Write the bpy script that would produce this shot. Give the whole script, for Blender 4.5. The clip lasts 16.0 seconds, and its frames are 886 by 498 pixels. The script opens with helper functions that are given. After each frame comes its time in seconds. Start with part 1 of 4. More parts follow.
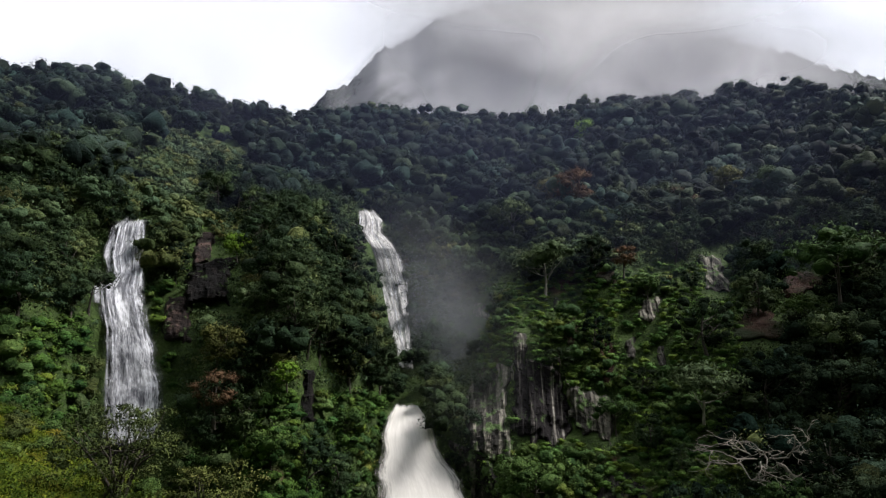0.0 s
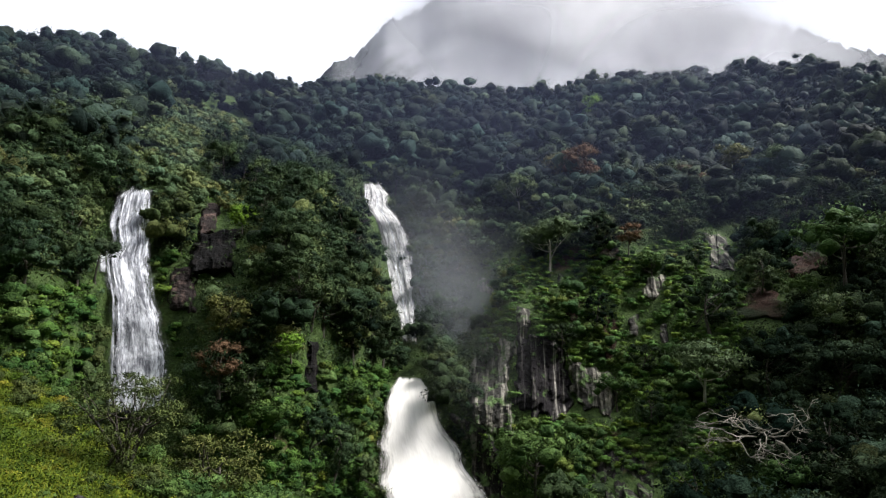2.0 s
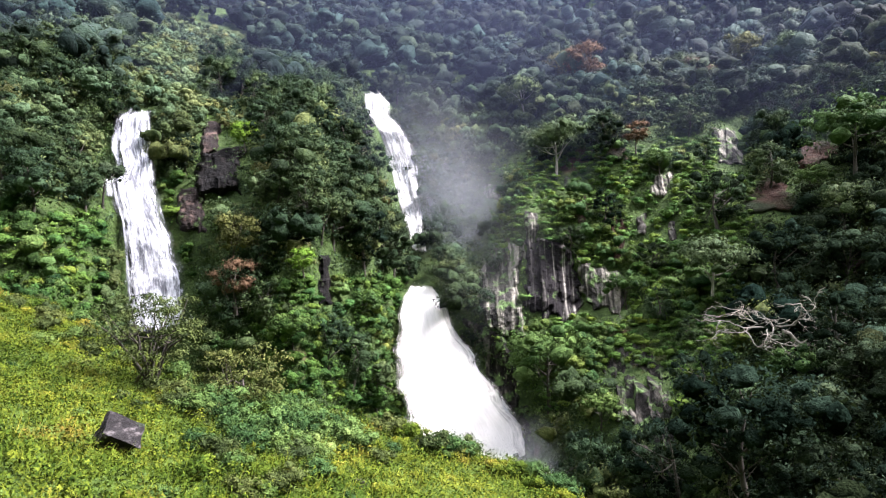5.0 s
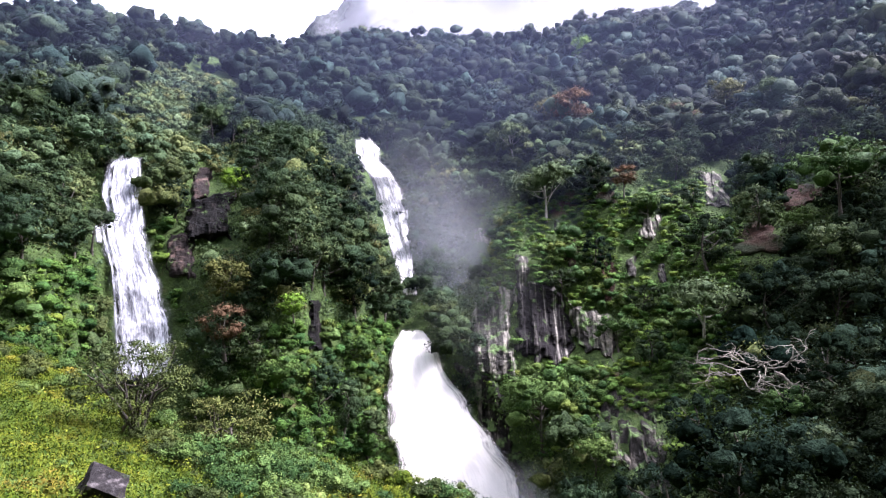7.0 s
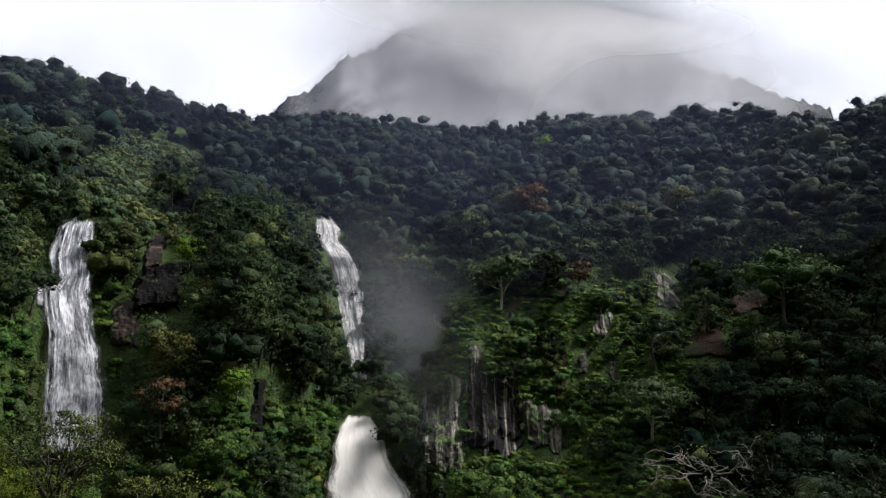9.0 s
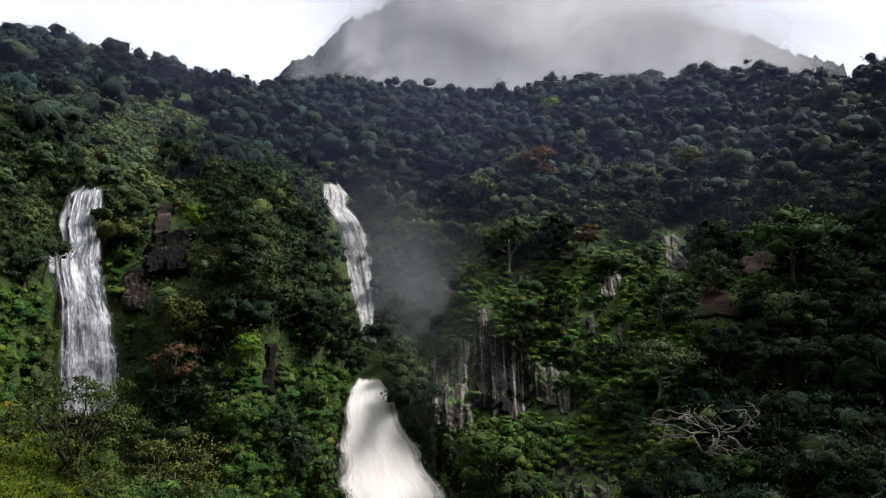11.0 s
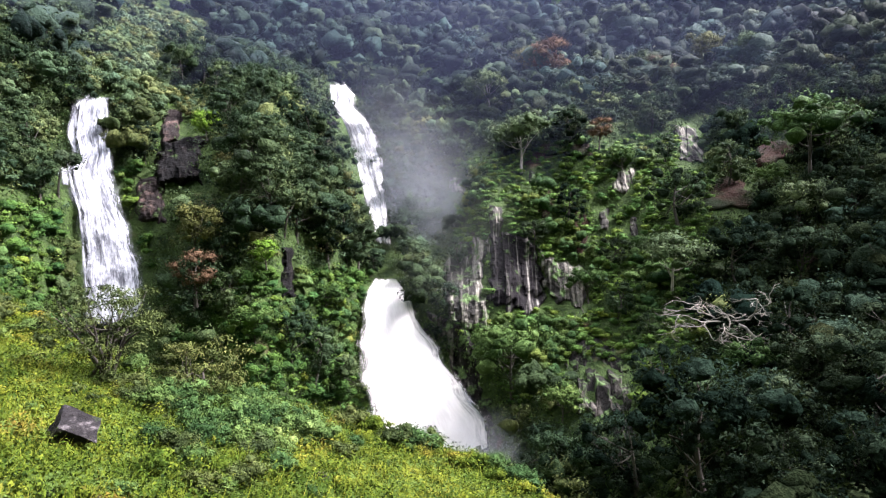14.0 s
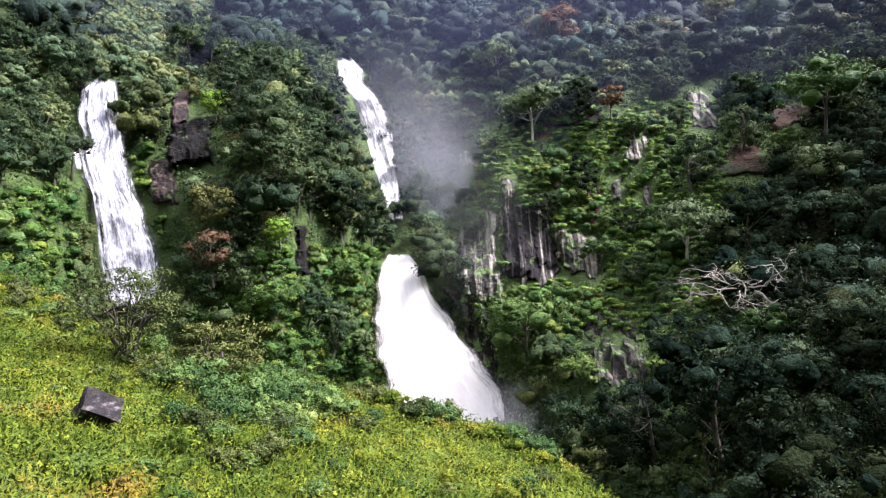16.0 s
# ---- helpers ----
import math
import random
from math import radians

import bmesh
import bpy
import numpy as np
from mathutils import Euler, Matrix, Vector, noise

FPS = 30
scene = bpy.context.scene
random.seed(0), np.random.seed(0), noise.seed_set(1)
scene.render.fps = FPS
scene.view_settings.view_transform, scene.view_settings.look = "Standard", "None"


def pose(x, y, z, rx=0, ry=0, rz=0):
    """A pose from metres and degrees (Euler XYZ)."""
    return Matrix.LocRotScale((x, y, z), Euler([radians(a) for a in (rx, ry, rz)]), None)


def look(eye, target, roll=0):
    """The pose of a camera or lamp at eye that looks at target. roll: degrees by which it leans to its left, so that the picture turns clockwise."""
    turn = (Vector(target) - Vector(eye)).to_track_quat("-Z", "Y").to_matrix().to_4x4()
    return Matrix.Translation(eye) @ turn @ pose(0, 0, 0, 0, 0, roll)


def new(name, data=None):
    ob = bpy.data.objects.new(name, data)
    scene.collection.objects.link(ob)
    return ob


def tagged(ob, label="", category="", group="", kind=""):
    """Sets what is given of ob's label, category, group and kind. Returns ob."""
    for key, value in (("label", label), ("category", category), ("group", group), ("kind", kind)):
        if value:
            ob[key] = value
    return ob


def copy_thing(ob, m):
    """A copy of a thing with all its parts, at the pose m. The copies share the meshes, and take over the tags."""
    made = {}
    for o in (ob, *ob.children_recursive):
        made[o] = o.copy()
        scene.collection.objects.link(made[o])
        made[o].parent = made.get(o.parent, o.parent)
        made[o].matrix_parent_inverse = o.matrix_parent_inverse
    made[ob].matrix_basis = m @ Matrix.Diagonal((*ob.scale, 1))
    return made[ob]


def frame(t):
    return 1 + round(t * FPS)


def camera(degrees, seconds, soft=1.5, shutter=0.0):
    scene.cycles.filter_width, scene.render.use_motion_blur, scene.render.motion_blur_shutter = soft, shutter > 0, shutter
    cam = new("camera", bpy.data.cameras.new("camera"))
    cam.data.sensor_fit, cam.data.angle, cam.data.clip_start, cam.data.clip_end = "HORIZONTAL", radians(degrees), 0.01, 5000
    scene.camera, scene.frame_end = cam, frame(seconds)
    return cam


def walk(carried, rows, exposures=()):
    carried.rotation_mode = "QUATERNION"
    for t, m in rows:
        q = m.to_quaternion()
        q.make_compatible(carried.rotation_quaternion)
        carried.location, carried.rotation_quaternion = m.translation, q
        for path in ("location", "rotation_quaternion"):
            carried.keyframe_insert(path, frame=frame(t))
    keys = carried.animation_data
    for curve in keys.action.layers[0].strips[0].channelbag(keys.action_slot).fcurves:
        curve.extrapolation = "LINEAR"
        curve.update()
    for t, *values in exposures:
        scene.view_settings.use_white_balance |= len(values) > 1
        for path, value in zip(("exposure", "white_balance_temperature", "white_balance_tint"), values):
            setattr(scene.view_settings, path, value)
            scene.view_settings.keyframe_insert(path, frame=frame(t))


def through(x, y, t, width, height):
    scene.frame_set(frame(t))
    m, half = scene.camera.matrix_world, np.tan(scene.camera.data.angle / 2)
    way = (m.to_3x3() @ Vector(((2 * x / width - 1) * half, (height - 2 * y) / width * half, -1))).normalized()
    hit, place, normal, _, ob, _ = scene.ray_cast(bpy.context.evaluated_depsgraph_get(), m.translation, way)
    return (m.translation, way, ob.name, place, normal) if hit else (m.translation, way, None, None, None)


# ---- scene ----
# ---- camera ----
cam = camera(65.0, 16.0, 1.2)
# seconds, pitch, lean, turn: one stands on the terrace and only turns
ROWS = [
    (0.0, 9.45, -0.93, 1.14),
    (0.5, 8.76, -1.24, 1.15),
    (1.0, 8.04, -1.11, 1.43),
    (1.5, 7.41, -1.46, 1.46),
    (2.0, 7.34, -1.86, 1.40),
    (2.5, 5.92, -1.59, 1.51),
    (3.0, 2.12, -0.86, 2.12),
    (3.5, 0.66, -0.71, 2.47),
    (4.0, -0.27, -0.29, 3.17),
    (6.3, 0.22, 2.43, 0.59),
    (6.5, 1.27, 2.21, 0.78),
    (7.0, 3.40, 1.27, 1.41),
    (7.5, 6.46, 0.73, 1.02),
    (8.0, 7.85, 0.41, -0.24),
    (8.5, 9.49, -1.19, -1.98),
    (8.7, 10.47, -1.95, -2.60),
    (10.8, 8.49, -1.57, -2.31),
    (11.0, 7.47, -1.41, -1.87),
    (11.5, 5.93, -1.14, -1.30),
    (12.0, 5.40, -1.28, -0.99),
    (12.5, 4.20, -1.11, -0.10),
    (13.0, 3.45, -0.71, 0.76),
    (13.5, 2.02, -1.15, -0.28),
    (14.0, -0.79, 0.29, -0.75),
    (14.5, -2.00, 1.20, -0.04),
    (15.0, -1.69, 1.56, 0.40),
    (15.5, -2.18, 1.14, 0.32),
    (16.0, -2.89, 1.84, 0.26),
]
# seconds, stops, kelvin, tint: the camera opens up as it looks down from the bright sky
EXPOSURES = [(0.0, 1.15, 6400, 12), (1.0, 1.35, 6400, 11), (1.5, 1.65, 6300, 11), (2.0, 1.7, 6300, 11), (2.5, 1.8, 6300, 11), (3.0, 2.75, 6200, 8), (3.5, 3, 6200, 13), (4.2, 3.05, 6200, 17),
             (6.3, 2.95, 5900, 26), (7.0, 2.9, 5850, 28), (7.5, 2.7, 5800, 29), (8.0, 1.95, 6000, 22), (8.7, 1.15, 6300, 13), (10.8, 1.1, 6400, 13), (11.5, 2.0, 6300, 9), (12.0, 2.42, 6050, 10),
             (12.5, 2.62, 6050, 11), (13.0, 2.8, 6050, 13), (13.5, 2.9, 6050, 18), (16.0, 3, 6050, 26)]
walk(cam, [(t, pose(0, 0, 1.6, 90 + p, r, y)) for t, p, r, y in ROWS], EXPOSURES)

# ---- sky and sun: a bright overcast day ----
SUN_UP, SUN_ROUND = radians(52), radians(84)
world = bpy.data.worlds.new("world")
scene.world = world
world.use_nodes = True
wn = world.node_tree
wn.nodes.clear()
sky = wn.nodes.new("ShaderNodeTexSky")
sky.sky_type, sky.sun_disc, sky.sun_elevation, sky.sun_rotation = 'NISHITA', False, SUN_UP, SUN_ROUND
clear = wn.nodes.new("ShaderNodeBackground")
clear.inputs[1].default_value = .08
deck = wn.nodes.new("ShaderNodeBackground")
deck.inputs[0].default_value, deck.inputs[1].default_value = (.96, .97, 1.0, 1), .59
both = wn.nodes.new("ShaderNodeMixShader")
both.inputs[0].default_value = .85
out = wn.nodes.new("ShaderNodeOutputWorld")
wn.links.new(sky.outputs[0], clear.inputs[0])
wn.links.new(clear.outputs[0], both.inputs[1])
wn.links.new(deck.outputs[0], both.inputs[2])
wn.links.new(both.outputs[0], out.inputs[0])
sun = new("sun", bpy.data.lights.new("sun", 'SUN'))
sun.data.energy, sun.data.angle, sun.data.color = 4.2, radians(20), (1, .97, .92)
sun.matrix_world = look((0, 0, 0), (-math.sin(SUN_ROUND) * math.cos(SUN_UP), -math.cos(SUN_ROUND) * math.cos(SUN_UP), -math.sin(SUN_UP)))


# ---- materials ----
class Nodes:
    """A short way to write node materials."""

    def __init__(self, name):
        self.mat = bpy.data.materials.new(name)
        self.mat.use_nodes = True
        self.tree = self.mat.node_tree
        self.tree.nodes.clear()
        self.out = self.tree.nodes.new("ShaderNodeOutputMaterial")

    def node(self, kind, inputs=None, **props):
        n = self.tree.nodes.new("ShaderNode" + kind)
        for k, v in props.items():
            setattr(n, k, v)
        for k, v in (inputs or {}).items():
            if isinstance(v, bpy.types.NodeSocket):
                self.tree.links.new(v, n.inputs[k])
            else:
                n.inputs[k].default_value = v
        return n

    def place(self, scale=(1, 1, 1)):
        g = self.node("NewGeometry")
        return self.node("Mapping", {"Vector": g.outputs["Position"], "Scale": scale}).outputs[0]

    def noise(self, scale, detail=4, rough=.55, vector=None, distort=0.0):
        return self.node("TexNoise", {"Vector": vector or self.place(), "Scale": scale, "Detail": detail,
                                      "Roughness": rough, "Distortion": distort}).outputs[0]

    def ramp(self, fac, stops):
        n = self.node("ValToRGB", {0: fac})
        while len(n.color_ramp.elements) < len(stops):
            n.color_ramp.elements.new(.5)
        for e, (p, c) in zip(n.color_ramp.elements, stops):
            e.position, e.color = p, (*c, 1)
        return n.outputs[0]

    def math(self, op, a, b=0.0, c=None):
        d = {0: a, 1: b}
        if c is not None:
            d[2] = c
        return self.node("Math", d, operation=op).outputs[0]

    def mix(self, fac, a, b, blend='MIX'):
        n = self.node("Mix", data_type='RGBA', blend_type=blend)
        for k, v in ((0, fac), (6, a), (7, b)):
            if isinstance(v, bpy.types.NodeSocket):
                self.tree.links.new(v, n.inputs[k])
            else:
                n.inputs[k].default_value = (*v, 1) if isinstance(v, tuple) else v
        return n.outputs[2]

    def bump(self, height, strength=.5, distance=.1):
        return self.node("Bump", {"Height": height, "Strength": strength, "Distance": distance}).outputs[0]

    def surface(self, color, rough=.8, normal=None, spec=.3, **more):
        d = {"Base Color": color if isinstance(color, bpy.types.NodeSocket) else (*color, 1), "Roughness": rough,
             "Specular IOR Level": spec, **more}
        if normal is not None:
            d["Normal"] = normal
        return self.node("BsdfPrincipled", d).outputs[0]

    def done(self, shader):
        self.tree.links.new(shader, self.out.inputs[0])
        return self.mat


def leaf_material(name, stops, spread=.5, gloss=.03, through=.07, dry=False, fine=2.0, speck=.22, deep=.0):
    """Foliage: tone by plant and clump (attribute), by leaf spray (island), by leaf bunch and by patches of the wood; hue by plant."""
    n = Nodes(name)
    stops = [(p, tuple(k * (1 - deep * (1 - .5 * p)) for k in c)) for p, c in stops]        # deep: darkens the ramp, its dark end most, as leaf shade in the colour
    tone = n.node("Attribute", attribute_name="tone").outputs["Fac"]
    hue = n.node("Attribute", attribute_name="hue").outputs["Fac"]
    leaf = n.node("NewGeometry").outputs["Random Per Island"]
    each = n.node("ObjectInfo").outputs["Random"]
    patch = n.noise(.11, 2)
    bunch = n.noise(fine, 3, .7)
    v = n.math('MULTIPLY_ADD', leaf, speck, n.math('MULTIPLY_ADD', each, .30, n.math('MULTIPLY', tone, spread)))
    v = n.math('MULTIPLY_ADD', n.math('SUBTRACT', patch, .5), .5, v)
    # bunch is also the bump: its hollows get leaf-gap shade in the colour
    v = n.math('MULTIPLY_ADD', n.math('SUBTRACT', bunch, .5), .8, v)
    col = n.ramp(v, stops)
    col = n.mix(1.0, col, n.ramp(n.math('MULTIPLY_ADD', n.math('SUBTRACT', each, .5), .25, hue), [(0, (.72, .90, 1.2)), (.4, (1, 1, 1)), (.75, (1.25, 1.02, .75)), (1, (1.6, .98, .8))]), 'MULTIPLY')
    if dry:
        brown = n.ramp(n.noise(.22, 4, .6), [(.57, (0, 0, 0)), (.72, (1, 1, 1))])
        col = n.mix(n.math('MULTIPLY', brown, .6), col, n.ramp(leaf, [(0, (.09, .050, .010)), (1, (.20, .105, .022))]))
    front = n.surface(col, .6, n.bump(bunch, 1.0, .6), spec=gloss)
    back = n.node("BsdfTranslucent", {"Color": n.mix(.18, col, (.12, .18, .03))}).outputs[0]
    return n.done(n.node("MixShader", {0: through, 1: front, 2: back}).outputs[0])


# bluer than the lower wood: distance haze put into the leaf colour
WOOD_HAZE_GREEN = leaf_material("forest_foliage", [(0, (.004, .009, .007)), (.3, (.012, .023, .016)), (.55, (.029, .048, .031)), (.8, (.058, .083, .050)), (1, (.098, .128, .076))], .55, deep=.42)
FRESH_GREEN = leaf_material("shrub_foliage", [(0, (.013, .031, .007)), (.35, (.043, .085, .016)), (.7, (.096, .152, .029)), (1, (.162, .215, .052))], .5, speck=.15)
# dark trees' green, taken near black with the right slope's shade in it
DARK_SHADE_GREEN = leaf_material("dark_shade_foliage", [(0, (.002, .0042, .0027)), (.35, (.0065, .0115, .0072)), (.7, (.021, .033, .020)), (1, (.058, .080, .046))], .45, 0.0, deep=.2)
MEADOW_SHRUB = leaf_material("meadow_shrub_foliage", [(0, (.005, .014, .004)), (.35, (.020, .043, .011)), (.7, (.058, .096, .025)), (1, (.125, .165, .052))], .5)
OLIVE_LEAF = leaf_material("olive_foliage", [(0, (.008, .013, .005)), (.4, (.026, .037, .011)), (.75, (.058, .074, .021)), (1, (.105, .110, .040))], .5)
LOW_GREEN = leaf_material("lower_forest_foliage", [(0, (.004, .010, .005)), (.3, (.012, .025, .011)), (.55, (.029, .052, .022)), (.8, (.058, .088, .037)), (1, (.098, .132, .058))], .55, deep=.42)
LIME_GREEN = leaf_material("lime_foliage", [(0, (0.045, 0.090, 0.011)), (.5, (0.105, 0.180, 0.019)), (1, (0.188, 0.255, 0.030))], .5)
RUST_LEAF = leaf_material("rusty_foliage", [(0, (.020, .015, .009)), (.5, (.058, .036, .021)), (1, (.115, .070, .042))], .5)
GOLD_LEAF = leaf_material("golden_foliage", [(0, (.028, .032, .010)), (.5, (.075, .075, .020)), (1, (.16, .14, .04))], .5)
VIOLET_LEAF = leaf_material("greyish_foliage", [(0, (.016, .030, .013)), (.5, (.052, .076, .033)), (1, (.115, .142, .065))], .5, speck=.12)
MEADOW_LEAF = leaf_material("meadow_foliage", [(0, (.006, .013, .002)), (.25, (.021, .038, .004)), (.55, (.052, .073, .007)), (.85, (.100, .112, .011)), (1, (.155, .142, .024))], .6, .02, .12, True, 1.0, .12)


def bark_material(name, dark, pale):
    n = Nodes(name)
    v = n.noise(1.2, 6, .65, n.place((3, 3, .6)))
    col = n.ramp(v, [(.3, dark), (.7, pale)])
    return n.done(n.surface(col, .9, n.bump(n.noise(5, 4, .6, n.place((2, 2, .5))), .6, .05)))


BARK = bark_material("bark", (.014, .011, .009), (.052, .044, .035))
DEAD_WOOD = bark_material("dead_wood", (.06, .054, .045), (.20, .18, .15))
PALE_BARK = bark_material("pale_bark", (.09, .085, .068), (.26, .24, .20))


def rock_material(name, dark, pale, lichen=.5, streak=(1.4, 1.4, .09), strata=.4, bare=0.0):
    n = Nodes(name)
    down = n.noise(1.0, 5, .62, n.place(streak))
    body = n.ramp(down, [(.52 + bare, dark), (.57 + bare, tuple((3 * a + b) / 4 for a, b in zip(dark, pale))), (.63 + bare, pale)])
    grain = n.noise(2.6, 6, .7)
    col = n.mix(.75, body, n.ramp(grain, [(.3, (.35, .33, .32)), (.7, (1.25, 1.2, 1.15))]), 'MULTIPLY')
    moss = n.ramp(n.noise(.55, 5, .6), [(.5 + .12 * (1 - lichen), (0, 0, 0)), (.62 + .12 * (1 - lichen), (1, 1, 1))])
    col = n.mix(moss, col, (.055, .09, .03))
    relief_ = n.math('ADD', n.noise(1.1, 7, .65), n.math('MULTIPLY', n.noise(.9, 3, .5, n.place((1, 1, 4))), strata))
    return n.done(n.surface(col, .85, n.bump(relief_, .9, .5), .08))


CLIFF_ROCK = rock_material("cliff_rock", (.006, .005, .0058), (.22, .21, .19), .15, (.9, .04, .025), 0.0, .035)
LICHEN_ROCK = rock_material("lichened_rock", (.020, .019, .017), (.17, .162, .14), .75, (.9, .08, .10), .1, -.04)
GREY_ROCK = rock_material("grey_rock", (.008, .0073, .0065), (.080, .074, .064), .85, (.9, .1, .2), .1)
TAN_ROCK = rock_material("tan_rock", (.010, .0075, .007), (.062, .043, .037), .35, (.4, .4, .5))
# near black: wet rock by the falls, also the overhang and the cleft
BLACK_ROCK = rock_material("black_rock", (.0014, .0012, .0012), (.012, .010, .0095), .15, (.6, .6, .3))
BOULDER_ROCK = rock_material("boulder_rock", (.012, .011, .0115), (.075, .068, .07), .12, (1.2, 1.2, 3))


def ground_material(name, low, high, soil, amount=.5):
    n = Nodes(name)
    v = n.math('MULTIPLY_ADD', n.noise(1.7, 8, .75), .6, n.math('MULTIPLY', n.noise(.3, 5, .6), .4))
    col = n.ramp(v, [(.40, low), (.62, high)])
    bare = n.ramp(n.noise(.06, 5, .6), [(1 - amount - .06, (0, 0, 0)), (1 - amount + .04, (1, 1, 1))])
    col = n.mix(bare, col, soil)
    return n.done(n.surface(col, .95, n.bump(n.noise(.8, 6, .7), .8, 1.2), .1))


SLOPE_GROUND = ground_material("undergrowth_ground", (.012, .022, .007), (.044, .070, .018), (.055, .030, .020), .34)
MEADOW_GROUND = ground_material("meadow_ground", (.025, .045, .008), (.07, .105, .018), (.10, .08, .03), .32)
VALLEY_GROUND = ground_material("valley_ground", (.03, .05, .015), (.06, .10, .03), (.10, .08, .05), .3)
RED_SOIL = ground_material("red_soil", (.010, .006, .004), (.034, .015, .010), (.010, .016, .006), .45)


def far_forest_material():
    n = Nodes("far_forest")
    col = n.ramp(n.noise(.07, 8, .7), [(.35, (.004, .007, .007)), (.6, (.03, .045, .03)), (.75, (.06, .07, .045))])
    return n.done(n.surface(col, .95, n.bump(n.noise(.06, 6, .7), 1.0, 14), .05))


FAR_FOREST = far_forest_material()


def water_material(name, dim, bright, cover, scale):
    """Broken white water: streaks run down the fall; thin places let the rock through."""
    n = Nodes(name)
    uv = n.node("UVMap", uv_map="flow").outputs[0]
    long = n.node("Mapping", {"Vector": uv, "Scale": (scale, scale * .10, 1)}).outputs[0]
    fine = n.node("Mapping", {"Vector": uv, "Scale": (scale * 3.2, scale * .55, 1)}).outputs[0]
    knot = n.node("Mapping", {"Vector": uv, "Scale": (.55, .34, 1)}).outputs[0]
    a = n.noise(1.0, 6, .65, long, .35)
    c = n.noise(1.0, 5, .7, fine, .5)
    d = n.noise(1.0, 6, .65, knot, .6)
    s = n.math('MULTIPLY_ADD', c, .36, n.math('MULTIPLY_ADD', d, .46, n.math('MULTIPLY', a, .38)))
    edge = n.node("Attribute", attribute_name="thin").outputs["Fac"]
    core = n.math('MULTIPLY_ADD', n.math('SUBTRACT', 1.0, edge), .75, s)
    alpha = n.node("MapRange", {0: core, 1: .80 + cover, 2: 1.22 + cover}, interpolation_type='SMOOTHSTEP').outputs[0]
    col = n.ramp(s, [(.53, dim), (.60, tuple((2 * p + q) / 3 for p, q in zip(dim, bright))), (.68, bright)])
    up = n.node("CombineXYZ", {0: 0.0, 1: -.55, 2: .85}).outputs[0]
    body = n.surface(col, .7, n.node("Bump", {"Height": s, "Strength": .2, "Distance": .25, "Normal": up}).outputs[0], .1)
    light = n.node("BsdfTranslucent", {"Color": col}).outputs[0]
    foam = n.node("MixShader", {0: .45, 1: body, 2: light}).outputs[0]
    clear_ = n.node("BsdfTransparent").outputs[0]
    return n.done(n.node("MixShader", {0: alpha, 1: clear_, 2: foam}).outputs[0])


WATER = water_material("white_water", (.12, .123, .14), (.75, .76, .80), .10, 1.7)
CASCADE_WATER = water_material("cascade_white_water", (.24, .235, .24), (.75, .74, .73), -.10, 1.5)
MUDDY_WATER = water_material("silty_white_water", (.82, .785, .74), (.93, .895, .85), -.22, 1.2)
STRAND_WATER = water_material("thin_water", (.2, .205, .23), (.75, .76, .80), .16, 2.4)


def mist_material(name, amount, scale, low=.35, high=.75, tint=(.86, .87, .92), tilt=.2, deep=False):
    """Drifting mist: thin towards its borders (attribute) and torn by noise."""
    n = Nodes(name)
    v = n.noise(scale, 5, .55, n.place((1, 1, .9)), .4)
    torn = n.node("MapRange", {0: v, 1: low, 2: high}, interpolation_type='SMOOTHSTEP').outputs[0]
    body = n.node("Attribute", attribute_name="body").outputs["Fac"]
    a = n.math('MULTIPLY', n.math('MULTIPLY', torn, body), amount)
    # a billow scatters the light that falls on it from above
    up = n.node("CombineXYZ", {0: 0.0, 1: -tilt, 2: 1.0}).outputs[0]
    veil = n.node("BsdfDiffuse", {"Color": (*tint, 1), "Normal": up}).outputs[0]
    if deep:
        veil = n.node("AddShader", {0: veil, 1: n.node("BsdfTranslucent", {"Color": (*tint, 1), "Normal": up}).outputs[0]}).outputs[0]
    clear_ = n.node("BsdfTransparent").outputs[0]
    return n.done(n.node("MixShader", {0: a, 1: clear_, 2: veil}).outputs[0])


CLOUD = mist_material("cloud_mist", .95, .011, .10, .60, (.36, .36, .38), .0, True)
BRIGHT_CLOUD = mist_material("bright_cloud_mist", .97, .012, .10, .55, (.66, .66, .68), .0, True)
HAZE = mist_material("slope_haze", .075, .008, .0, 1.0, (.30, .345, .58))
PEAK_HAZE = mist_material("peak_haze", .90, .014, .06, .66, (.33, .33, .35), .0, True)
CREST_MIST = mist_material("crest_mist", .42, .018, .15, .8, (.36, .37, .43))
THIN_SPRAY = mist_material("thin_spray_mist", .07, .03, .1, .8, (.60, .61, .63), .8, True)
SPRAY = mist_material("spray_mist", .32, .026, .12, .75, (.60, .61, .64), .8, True)


